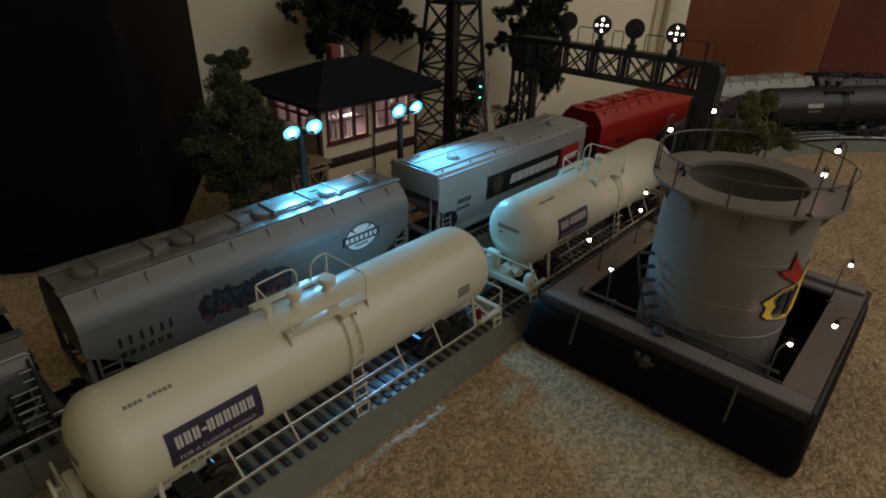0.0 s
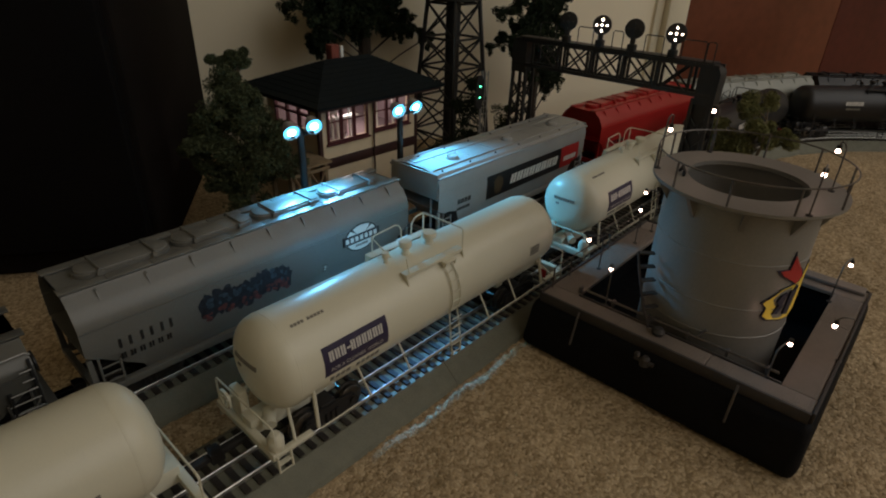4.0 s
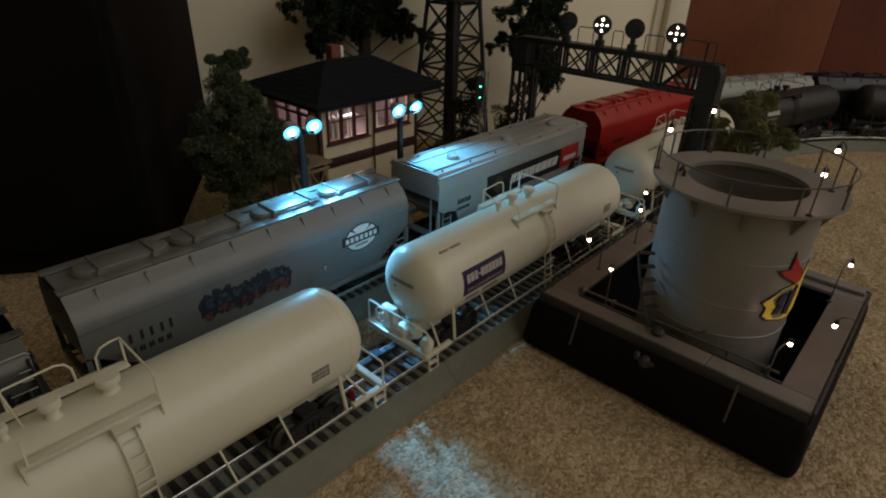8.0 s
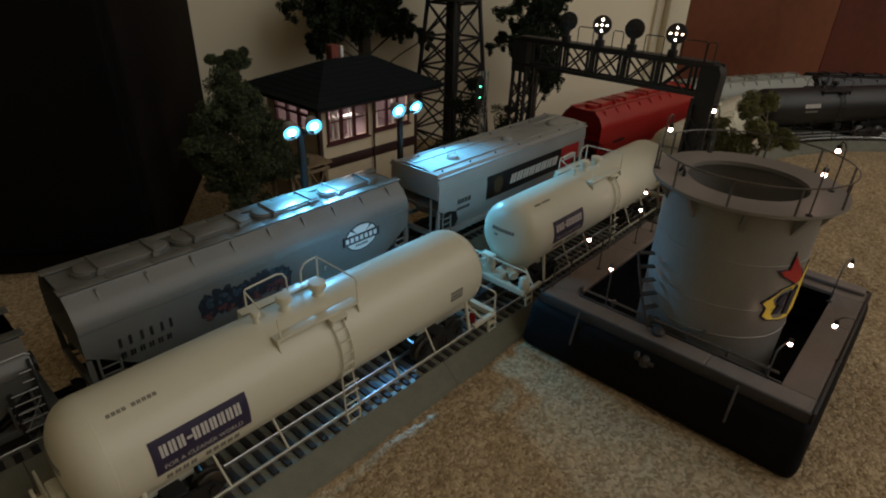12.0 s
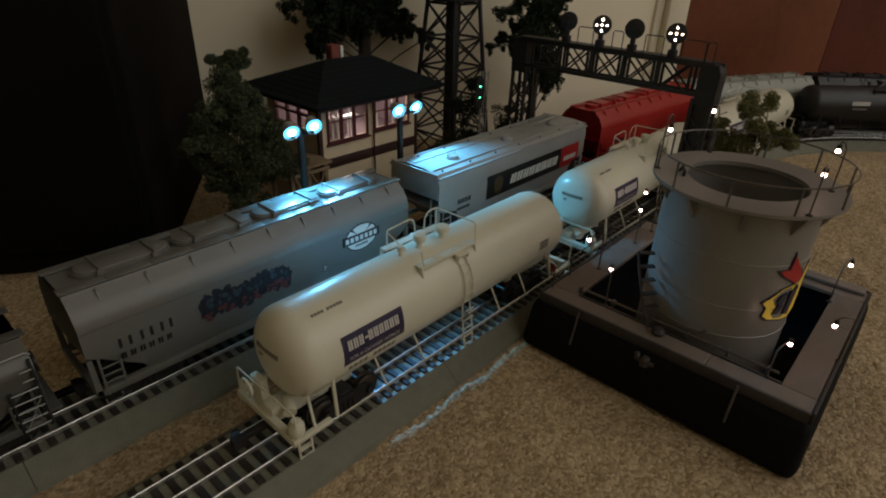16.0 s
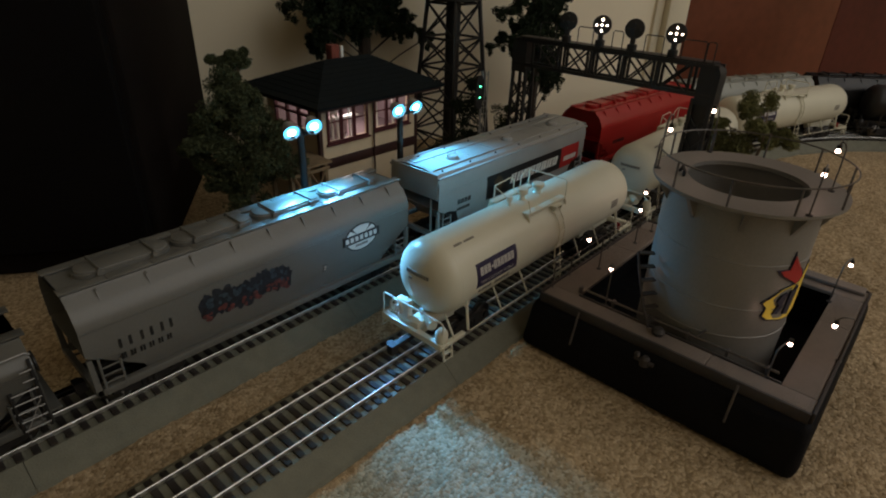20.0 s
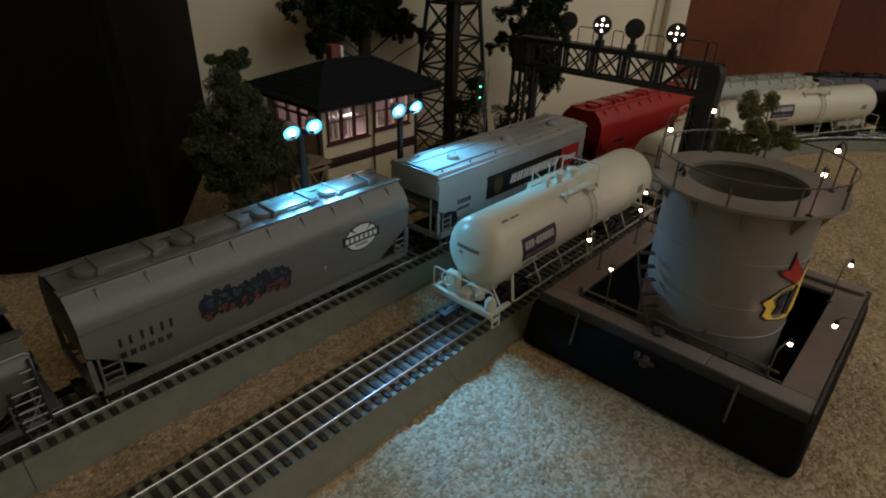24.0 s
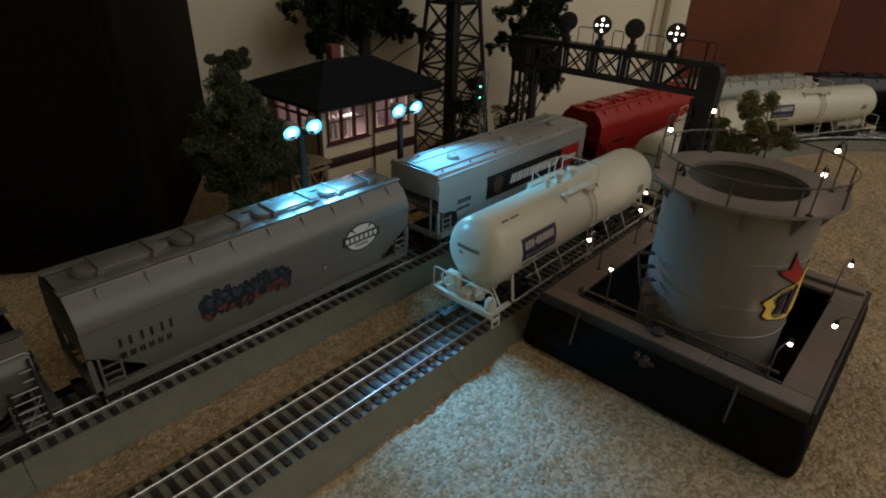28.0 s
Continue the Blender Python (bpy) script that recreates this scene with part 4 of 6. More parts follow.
part("base", bm, PLASTICBAG, term, "black plastic base with rounded corners")
# deck: four strips of planks round the tank
DZ = 0.030
strips = [(X0 + 0.006, X0 + 0.023, Y0 + 0.004, Y1 - 0.006), (X1 - 0.026, X1 - 0.004, Y0 + 0.004, Y1 - 0.006), (X0 + 0.0235, X1 - 0.0265, Y0 + 0.004, Y0 + 0.026), (X0 + 0.0235, X1 - 0.0265, Y1 - 0.030, Y1 - 0.006)]
for x0, x1, y0, y1 in strips:
    alongx = (x1 - x0) > (y1 - y0)
    n = 3
    for k in range(n):
        bm = bmesh.new()
        if alongx:
            a, b = x0 + (x1 - x0) * k / n, x0 + (x1 - x0) * (k + 1) / n - 0.0006
            box(bm, a, b, y0, y1, DZ - 0.0035, DZ, 0.0005)
        else:
            a, b = y0 + (y1 - y0) * k / n, y0 + (y1 - y0) * (k + 1) / n - 0.0006
            box(bm, x0, x1, a, b, DZ - 0.0035, DZ, 0.0005)
        part("deck_panel", bm, DECK, term, "grey-brown grated deck panel")
    bm = bmesh.new()
    if alongx:
        for k in range(int((x1 - x0) / 0.0026)):
            box(bm, x0 + 0.001 + k * 0.0026, x0 + 0.0022 + k * 0.0026, y0 + 0.002, y1 - 0.002, DZ - 0.0002, DZ + 0.0003)
    else:
        for k in range(int((y1 - y0) / 0.0026)):
            box(bm, x0 + 0.002, x1 - 0.002, y0 + 0.001 + k * 0.0026, y0 + 0.0022 + k * 0.0026, DZ - 0.0002, DZ + 0.0003)
    tagged(part("grating", bm, DECK, term, smooth=False), kind="stuff")
# deck edge beams
for x0, x1, y0, y1 in ((X0 + 0.0035, X0 + 0.0058, Y0 + 0.004, Y1 - 0.006), (X1 - 0.0038, X1 - 0.0015, Y0 + 0.004, Y1 - 0.006), (X0 + 0.006, X1 - 0.004, Y0 + 0.0015, Y0 + 0.0038), (X0 + 0.006, X1 - 0.004, Y1 - 0.0058, Y1 - 0.0035), (X0 + 0.0232, X0 + 0.0250, Y0 + 0.0265, Y1 - 0.0305)):
    bm = bmesh.new()
    box(bm, x0, x1, y0, y1, 0.0225, DZ + 0.0012, 0.0004)
    part("edge_beam", bm, DECKEDGE, term)
# low pipe along the inner edge, struts outside
bm = bmesh.new()
tube(bm, [(X0 + 0.029, Y0 + 0.03, DZ + 0.004), (X0 + 0.029, Y1 - 0.034, DZ + 0.004)], 0.0011, 8)
part("pipe", bm, STEELPOST, term)
for y in (-0.090, -0.212):
    bm = bmesh.new()
    rod(bm, (X0 + 0.001, y, DZ), (X0 - 0.006, y, FLOOR + 0.022), 0.0009, 6)
    part("strut", bm, STEELPOST, term)
# thin hand rail along the track side of the deck, and a raised plank at the far corner
for x in (0.372, 0.400, 0.470, 0.540):
    bm = bmesh.new()
    rod(bm, (x, Y1 - 0.008, DZ), (x, Y1 - 0.008, DZ + 0.020), 0.0006, 6)
    part("deck_post", bm, STEELPOST, term)
bm = bmesh.new()
tube(bm, [(0.372, Y1 - 0.008, DZ + 0.0198), (0.400, Y1 - 0.008, DZ + 0.0198), (0.470, Y1 - 0.008, DZ + 0.0198), (0.540, Y1 - 0.008, DZ + 0.0198)], 0.0005, 5)
part("deck_rail", bm, STEELPOST, term)
bm = bmesh.new()
box(bm, X1 - 0.016, X1 - 0.004, Y0 + 0.006, Y0 + 0.060, DZ + 0.0010, DZ + 0.0040, 0.0005)
part("raised_plank", bm, DECK, term)
for y in (-0.075, -0.105, -0.135, -0.165, -0.195, -0.222):
    bm = bmesh.new()
    box(bm, X0 + 0.0268, X0 + 0.0312, y - 0.0012, y + 0.0012, DZ, DZ + 0.0056, 0.0003)
    part("pipe_clip", bm, STEELPOST, term)
bm = bmesh.new()
tube(bm, [(X0 + 0.029, -0.172, DZ + 0.004), (X0 + 0.034, -0.176, DZ + 0.010), (X0 + 0.040, -0.181, DZ + 0.006), (X0 + 0.042, -0.186, DZ - 0.004)], 0.0010, 6)
part("hose", bm, STEELPOST, term)
# valve cluster at the middle of the front
bm = bmesh.new()
lathe(bm, [(0, 0), (0.0035, 0), (0.0035, 0.006), (0.002, 0.008), (0, 0.008)], 12, pose(X0 - 0.003, -0.150, 0.014))
rod(bm, (X0 - 0.004, -0.157, 0.018), (X0 - 0.004, -0.142, 0.018), 0.0015, 8)
ball(bm, (X0 - 0.005, -0.144, 0.022), 0.0024, 8)
part("valve", bm, DECKEDGE, term)
bm = bmesh.new()
lathe(bm, [(0, 0), (0.004, 0), (0.005, 0.003), (0.003, 0.006), (0, 0.0065)], 12, pose(X0 + 0.018, -0.148, DZ))
part("deck_cap", bm, DECKEDGE, term)

# the tank itself
bm = bmesh.new()
R2 = TRAD - 0.0018
prof = [(TRAD, -0.012)]
for z in (0.038, 0.062, 0.098):
    prof += [(TRAD, z - 0.0006), (TRAD + 0.0005, z - 0.0003), (TRAD + 0.0005, z + 0.0003), (TRAD, z + 0.0006)]
prof += [(TRAD, TTOP - 0.0012), (R2, TTOP - 0.0012), (R2, 0.032), (0, 0.032)]
lathe(bm, prof, 72, Matrix.Translation((TX, TY, 0)))
shell = part("tank_shell", bm, OILTANK, term, "grey sheet steel tank, open at the top")
bm = bmesh.new()
lathe(bm, [(R2 - 0.0002, 0.0325), (R2 - 0.0002, TTOP - 0.002), (R2 - 0.0008, TTOP - 0.002), (R2 - 0.0008, 0.0335), (0, 0.0337)], 72, Matrix.Translation((TX, TY, 0)))
part("tank_lining", bm, OILTANKIN, term)
bm = bmesh.new()
lathe(bm, [(0.0410, TTOP - 0.001), (RIM - 0.001, TTOP - 0.001), (RIM, TTOP), (RIM, TTOP + 0.0022), (0.0410, TTOP + 0.0022), (0.0410, TTOP - 0.001)], 72, Matrix.Translation((TX, TY, 0)))
part("rim_walkway", bm, OILTANK, term)
for k in range(10):
    a = math.radians(18 + 36 * k)
    c, s = math.cos(a), math.sin(a)
    bm = bmesh.new()
    q = Vector((-s * 0.0016, c * 0.0016, 0))
    prism(bm, [Vector((TX + c * r, TY + s * r, z)) - q for r, z in ((TRAD - 0.001, TTOP - 0.0012), (RIM - 0.0024, TTOP - 0.0012), (TRAD - 0.001, TTOP - 0.0190))], q * 2)
    part("bracket", bm, OILTANK, term)
for k in range(10):
    a = math.radians(36 * k + 6)
    p = (TX + (RIM - 0.0012) * math.cos(a), TY + (RIM - 0.0012) * math.sin(a))
    bm = bmesh.new()
    rod(bm, (*p, TTOP), (*p, TTOP + 0.021), 0.0008, 6)
    part("rail_post", bm, STEELPOST, term)
bm = bmesh.new()
tube(bm, [(TX + (RIM - 0.0012) * math.cos(math.radians(a)), TY + (RIM - 0.0012) * math.sin(math.radians(a)), TTOP + 0.0205) for a in range(0, 361, 6)], 0.0006, 5)
part("rim_rail", bm, STEELPOST, term)
bm = bmesh.new()
a = math.radians(128)
p = Vector((TX + (R2 - 0.006) * math.cos(a), TY + (R2 - 0.006) * math.sin(a), 0))
tube(bm, [p + Vector((0, 0, 0.06)), p + Vector((0, 0, TTOP + 0.006)), p + Vector((0.004, 0.003, TTOP + 0.008)), p + Vector((0.008, 0.006, TTOP + 0.003))], 0.0013, 6)
part("fill_pipe", bm, BLACKMETAL, term)
# curved stair up the side of the tank
for k in range(10):
    a = math.radians(176 - 4.6 * k)
    c, s = math.cos(a), math.sin(a)
    z = -0.004 + 0.0092 * k
    bm = bmesh.new()
    q = Vector((-s, c, 0)) * 0.0022
    prism(bm, [Vector((TX + c * (TRAD + 0.0027), TY + s * (TRAD + 0.0027), z)) - q, Vector((TX + c * (TRAD + 0.0150), TY + s * (TRAD + 0.0150), z)) - q, Vector((TX + c * (TRAD + 0.0150), TY + s * (TRAD + 0.0150), z)) + q, Vector((TX + c * (TRAD + 0.0027), TY + s * (TRAD + 0.0027), z)) + q], (0, 0, 0.0012))
    part("stair_tread", bm, DECKEDGE, term)
bm = bmesh.new()
tube(bm, [(TX + (TRAD + 0.0155) * math.cos(math.radians(176 - 4.6 * k)), TY + (TRAD + 0.0155) * math.sin(math.radians(176 - 4.6 * k)), -0.002 + 0.0092 * k) for k in range(10)], 0.0010, 6)
part("stair_stringer", bm, DECKEDGE, term)


def on_oil(u, v, d):
    """A point on the tank's outside: u degrees round it, v metres up."""
    a = math.radians(u)
    return Vector((TX + (TRAD + 0.0006 + d) * math.cos(a), TY + (TRAD + 0.0006 + d) * math.sin(a), v))


def flat(place, pts, d, back=-0.0004):
    """A thin cut-out shape from its outline."""
    bm = bmesh.new()
    f = [bm.verts.new(place(u, v, d)) for u, v in pts]
    b = [bm.verts.new(place(u, v, back)) for u, v in pts]
    face = bm.faces.new(f)
    for i in range(len(pts)):
        j = (i + 1) % len(pts)
        bm.faces.new((f[i], b[i], b[j], f[j]))
    bmesh.ops.triangulate(bm, faces=[face])
    return bm


def grown(pts, k):
    cu, cv = sum(p[0] for p in pts) / len(pts), sum(p[1] for p in pts) / len(pts)
    return [(cu + (u - cu) * k, cv + (v - cv) * k) for u, v in pts]


ban_pts = [(228.8, 0.0683), (233.0, 0.0645), (231.5, 0.0580), (236.0, 0.0547), (250.0, 0.0520), (262.0, 0.0505), (276.0, 0.0530), (276.0, 0.0900), (262.5, 0.0805), (252.0, 0.0790), (242.1, 0.0777), (236.1, 0.0715), (230.9, 0.0705)]
lg = part("emblem", flat(on_oil, grown(ban_pts, 1.10), 0.0003), NAVY, term, "yellow banner emblem with navy outline and red arrow")
part("banner", flat(on_oil, ban_pts, 0.0006), YELLOW, lg)
for pts in ([(239.5, 0.0588), (244.5, 0.0580), (249.0, 0.0640), (246.0, 0.0665), (250.0, 0.0745), (244.0, 0.0735), (240.5, 0.0690), (244.0, 0.0655)], [(252.0, 0.0560), (259.0, 0.0545), (263.0, 0.0770), (260.0, 0.0765), (257.5, 0.0600), (255.5, 0.0605), (257.0, 0.0755), (253.5, 0.0750)]):
    part("banner_bar", flat(on_oil, pts, 0.0009), NAVY, lg)
star = [(244.6, 0.1054), (248.5, 0.0975), (257.1, 0.0921), (263.0, 0.0850), (256.5, 0.0806), (245.3, 0.0868), (239.0, 0.0900), (234.6, 0.0943), (242.9, 0.0945)]
part("arrow_rim", flat(on_oil, grown(star, 1.24), 0.0003), NAVY, lg)
part("arrow", flat(on_oil, star, 0.0007), DECALRED, lg)


def bulb_lamp(foot, bulb, hook):
    """A gooseneck lamp: pole from its foot, bent over to a hanging bulb."""
    lp = thing("gooseneck_lamp", Matrix.Translation(foot), "slim grey gooseneck lamp with a lit pinkish bulb", "lamp", "lamps of the oil terminal")
    f, b = Vector((0, 0, 0)), Vector(bulb) - Vector(foot)
    topz = b.z + hook
    bm = bmesh.new()
    lean = Vector((b.x, b.y, 0)) * 0.25
    pts = [f, f + Vector((0, 0, topz * 0.6)), f + lean * 0.2 + Vector((0, 0, topz * 0.9))]
    for k in range(1, 6):
        a = math.pi * k / 6
        pts.append(lean * 0.2 + (Vector((b.x, b.y, 0)) - lean * 0.2) * (1 - math.cos(a)) / 2 + Vector((0, 0, topz * 0.9 + topz * 0.1 * math.sin(a))))
    pts.append(Vector((b.x, b.y, b.z + 0.0028)))
    tube(bm, pts, 0.00062, 6)
    part("pole", bm, STEELPOST, lp)
    bm = bmesh.new()
    lathe(bm, [(0.0022, 0), (0.0022, 0.0006), (0, 0.0006)], 10)
    part("foot_plate", bm, BLACKMETAL, lp)
    bm = bmesh.new()
    ball(bm, b, 0.0016, 10)
    part("bulb", bm, BULBGLOW, lp, "glowing bulb")
    bm = bmesh.new()
    rod(bm, b + Vector((0, 0, 0.0018)), b + Vector((0, 0, 0.0045)), 0.0016, 8)
    part("socket", bm, BLACKMETAL, lp)


for foot, bulb, hook in (
        ((0.430, -0.066, DZ), (0.419, -0.0575, 0.0605), 0.004),
        ((0.3795, -0.0999, DZ), (0.3926, -0.0937, 0.0562), 0.006),
        ((0.3782, -0.2234, DZ), (0.3965, -0.2275, 0.0507), 0.004),
        ((0.434, -0.2560, DZ), (0.427, -0.2460, 0.0595), 0.008),
        ((0.5208, -0.2327, DZ), (0.5435, -0.2361, 0.0575), 0.009),
        ((0.541, -0.066, DZ), (0.536, -0.0540, 0.0707), 0.004),
        ((0.503, -0.066, DZ), (0.499, -0.0665, 0.0674), 0.004),
        ((0.4146, -0.1050, TTOP + 0.0022), (0.4308, -0.1026, 0.1670), 0.013),
        ((0.4000, -0.2115, TTOP + 0.0022), (0.4150, -0.2099, 0.1642), 0.008),
        ((0.4850, -0.1185, TTOP + 0.0022), (0.4988, -0.1100, 0.1711), 0.006),
        ((0.4594, -0.2120, TTOP + 0.0022), (0.4719, -0.2061, 0.1662), 0.008)):
    bulb_lamp(foot, bulb, hook)


# ---- signal bridge over both tracks ----
BX, BY0, BY1, BZ0, BZ1 = 0.645, -0.052, 0.182, 0.153, 0.183
br = thing("signal_bridge", pose(0, 0, 0), "black lattice signal bridge spanning both tracks", "signal bridge")
D = 0.008
for x in (BX - D, BX + D):
    for z in (BZ0, BZ1):
        bm = bmesh.new()
        box(bm, x - 0.0016, x + 0.0016, BY0 - 0.012, BY1 + 0.012, z - 0.0022, z + 0.0022, 0.0004)
        part("chord", bm, BLACKMETAL, br)
    n = 5
    for k in range(n):
        a, b = BY0 + 0.014 + (BY1 - BY0 - 0.028) * k / n, BY0 + 0.014 + (BY1 - BY0 - 0.028) * (k + 1) / n
        bm = bmesh.new()
        rod(bm, (x, a + 0.005, BZ0), (x, b - 0.005, BZ1), 0.0012, 6)
        part("brace", bm, BLACKMETAL, br)
        bm = bmesh.new()
        rod(bm, (x, a + 0.005, BZ1), (x, b - 0.005, BZ0), 0.0012, 6)
        part("brace", bm, BLACKMETAL, br)
        for y in (a + 0.0022, b - 0.0022):
            bm = bmesh.new()
            box(bm, x - 0.0012, x + 0.0012, y - 0.0014, y + 0.0014, BZ0, BZ1)
            part("upright", bm, BLACKMETAL, br)
bm = bmesh.new()
box(bm, BX - D - 0.001, BX + D + 0.001, BY0 - 0.006, BY1 + 0.006, BZ1 + 0.0022, BZ1 + 0.0040, 0.0003)
part("catwalk", bm, BLACKMETAL, br)
for y, s in ((BY0, -1), (BY1, 1)):
    # haunched column head with a rounded shoulder, tapering down to a foot
    bm = bmesh.new()
    prof = [(y - s * 0.007, BZ1 + 0.002), (y + s * 0.0050, BZ1 + 0.002), (y + s * 0.0095, BZ1 + 0.0010), (y + s * 0.0128, BZ1 - 0.0018), (y + s * 0.0147, BZ1 - 0.0060), (y + s * 0.0150, BZ1 - 0.0110), (y + s * 0.0145, BZ0 - 0.010), (y - s * 0.006, BZ0 - 0.010), (y - s * 0.0065, BZ0 - 0.004), (y - s * 0.007, BZ0)]
    prism(bm, [(BX - D - 0.0015, a, z) for a, z in prof], (2 * D + 0.003, 0, 0))
    part("column_head", bm, BLACKMETAL, br)
    for x in (BX - D, BX + D):
        for dy in (-0.008, 0.0115):
            bm = bmesh.new()
            rod(bm, (x, y + s * dy, BZ0 - 0.004), (x + (0.003 if x > BX else -0.003), y + s * dy * 1.25, FLOOR), 0.0025, 4)
            part("column_leg", bm, BLACKMETAL, br)
        for k in range(6):
            z0, z1 = FLOOR + 0.004 + k * 0.0245, FLOOR + 0.004 + (k + 1) * 0.0245
            for q0, q1 in ((z0, z1), (z1, z0)):
                bm = bmesh.new()
                rod(bm, (x, y - s * 0.0085, q0), (x, y + s * 0.012, q1), 0.0012, 5)
                part("lace", bm, BLACKMETAL, br)
    if s < 0:
        bm = bmesh.new()
        box(bm, BX - D + 0.002, BX + D - 0.002, y - 0.0085, y + 0.0070, FLOOR + 0.004, BZ0 - 0.004, 0.0006)
        part("column_web", bm, BLACKMETAL, br)
    for dy in (-0.0085, 0.0120):
        for k in range(6):
            z0, z1 = FLOOR + 0.004 + k * 0.0245, FLOOR + 0.004 + (k + 1) * 0.0245
            for q0, q1 in ((z0, z1), (z1, z0)):
                bm = bmesh.new()
                rod(bm, (BX - D - 0.001, y + s * dy, q0), (BX + D + 0.001, y + s * dy, q1), 0.0010, 5)
                part("lace", bm, BLACKMETAL, br)
    bm = bmesh.new()
    box(bm, BX - 0.020, BX + 0.020, y - 0.018, y + 0.018, FLOOR - 0.002, FLOOR + 0.005, 0.001)
    part("footing", bm, BLACKMETAL, br)
# hand rail hoops along the catwalk
for a, b in ((-0.0560, -0.0475), (-0.0465, -0.0215), (-0.0005, 0.0205), (0.0470, 0.0595), (0.0845, 0.1045), (0.135, 0.158)):
    bm = bmesh.new()
    tube(bm, [(BX - D, a, BZ1 + 0.003), (BX - D, a, BZ1 + 0.022), (BX - D, a + 0.0015, BZ1 + 0.0235), (BX - D, b - 0.0015, BZ1 + 0.0235), (BX - D, b, BZ1 + 0.022), (BX - D, b, BZ1 + 0.003)], 0.0006, 5)
    part("hand_rail", bm, BLACKMETAL, br)
for y, lit in ((0.1190, 0), (0.0745, 1), (0.0345, 0), (-0.0125, 1)):
    bm = bmesh.new()
    box(bm, -0.004, 0.004, -0.0045, 0.0045, 0, 0.008, 0.001)
    rod(bm, (0, 0, 0.007), (0, 0, 0.016), 0.0032, 8)
    sig = part("signal_head", bm, BLACKMETAL, br, "round black signal disc with %s" % ("five lit warm lamps" if lit else "unlit lamps"))
    sig.location = (BX - D - 0.001, y, BZ1 + 0.0040)
    bm = bmesh.new()
    lathe(bm, [(0, -0.002), (0.0100, -0.002), (0.0107, -0.001), (0.0107, 0.0010), (0.0098, 0.0016), (0, 0.0016)], 28, pose(0, 0, 0.024, 0, -90, 20))
    part("disc", bm, BLACKMETAL, sig)
    m = pose(0, 0, 0.024, 0, -90, 20)
    spots = [(0, 0), (0.0060, 0), (-0.0060, 0), (0, 0.0060), (0, -0.0060)]
    for u, v in spots:
        bm = bmesh.new()
        lathe(bm, [(0, 0.0032), (0.0008, 0.0030), (0.0011, 0.0024), (0.0011, 0.0010), (0, 0.0010)], 10, m @ Matrix.Translation((u, v, 0)))
        part("lens", bm, SIGGLOW if lit else BLACKMETAL, sig)


# ---- floodlight masts behind the hopper cars ----
def flood_mast(x, y, zl, heads):
    mast = thing("floodlight_mast", pose(x, y, FLOOR), "black mast with two lit blue-white floodlights", "floodlight", "floodlight masts")
    h = zl - FLOOR
    bm = bmesh.new()
    lathe(bm, [(0.010, 0), (0.010, 0.003), (0.0045, 0.005), (0.0038, 0.02), (0.0032, h - 0.004), (0.0032, h + 0.002), (0, h + 0.003)], 12)
    part("pole", bm, BLACKMETAL, mast)
    bm = bmesh.new()
    tube(bm, [(heads[0][0], heads[0][1], h), (0, 0, h - 0.003), (heads[1][0], heads[1][1], h)], 0.0018, 6)
    part("cross_arm", bm, BLACKMETAL, mast)
    for hx, hy, hz, tx, ty in heads:
        p = Vector((x + hx, y + hy, zl + hz))
        m = look(p, Vector((tx, ty, FLOOR)).lerp(Vector((0.10, -0.28, 0.20)), 0.28))
        loc = Matrix.Translation((-x, -y, -FLOOR)) @ m
        bm = bmesh.new()
        lathe(bm, [(0, 0.010), (0.0034, 0.0095), (0.0050, 0.0068), (0.0067, 0.001), (0.0078, -0.002), (0.0078, -0.0030), (0.0072, -0.0030), (0.0062, 0.001), (0, 0.003)], 20, loc)
        part("housing", bm, SILVER, mast, "dull silver lamp housing")
        # outer disc glows blue to draw the bloom round the white core
        bm = bmesh.new()
        lathe(bm, [(0, -0.0022), (0.0042, -0.0018), (0.0063, -0.0006), (0.0063, 0.0004), (0, 0.0004)], 20, loc)
        ln = part("lens", bm, FLOODBLOOM, mast, "lens disc coloured with the lamp's blue bloom")
        bm = bmesh.new()
        lathe(bm, [(0, -0.0036), (0.0024, -0.0032), (0.0035, -0.0025), (0.0035, -0.0015), (0, -0.0015)], 16, loc)
        part("lens_core", bm, FLOODCORE, ln, "white-hot core of the lens")
    return mast


FLOODS = (
    (0.4000, 0.1630, 0.1344, ((-0.0096, -0.0070, 0.0045, 0.40, -0.10), (0.0145, -0.0070, 0.0045, 0.47, 0.0))),
    (0.2785, 0.1630, 0.1374, ((-0.0139, -0.0070, 0.0042, 0.25, 0.03), (0.0097, -0.0070, 0.0052, 0.246, -0.060))))
for x, y, zl, heads in FLOODS:
    flood_mast(x, y, zl, heads)
k = 0
for x, y, zl, heads in FLOODS:
    for hx, hy, hz, tx, ty in heads:
        p = Vector((x + hx, y + hy, zl + hz))
        aim = (Vector((tx, ty, FLOOR)) - p).normalized()
        lamp("floodlight_beam", "SPOT", look(p + aim * 0.006, (tx, ty, FLOOR)), (1.0, 1.2, 1.25, 5.8)[k], ((0.12, 0.56, 1.0), (0.12, 0.56, 1.0), (0.12, 0.56, 1.0), (0.14, 0.46, 1.0))[k], radius=0.006, cone=(80, 96, 120, 36)[k], blend=1.0)
        k += 1


# ---- yard tower house behind the track ----
HX0, HX1, HY0, HY1, HZ = 0.383, 0.540, 0.28, 0.385, 0.119
house = thing("yard_house", pose(0, 0, 0.007), "cream model house with dark hip roof, lit inside", "model house")
WINS = [(0.395, 0.453, 0.069, 0.112), (0.468, 0.524, 0.072, 0.112)]
T = 0.003
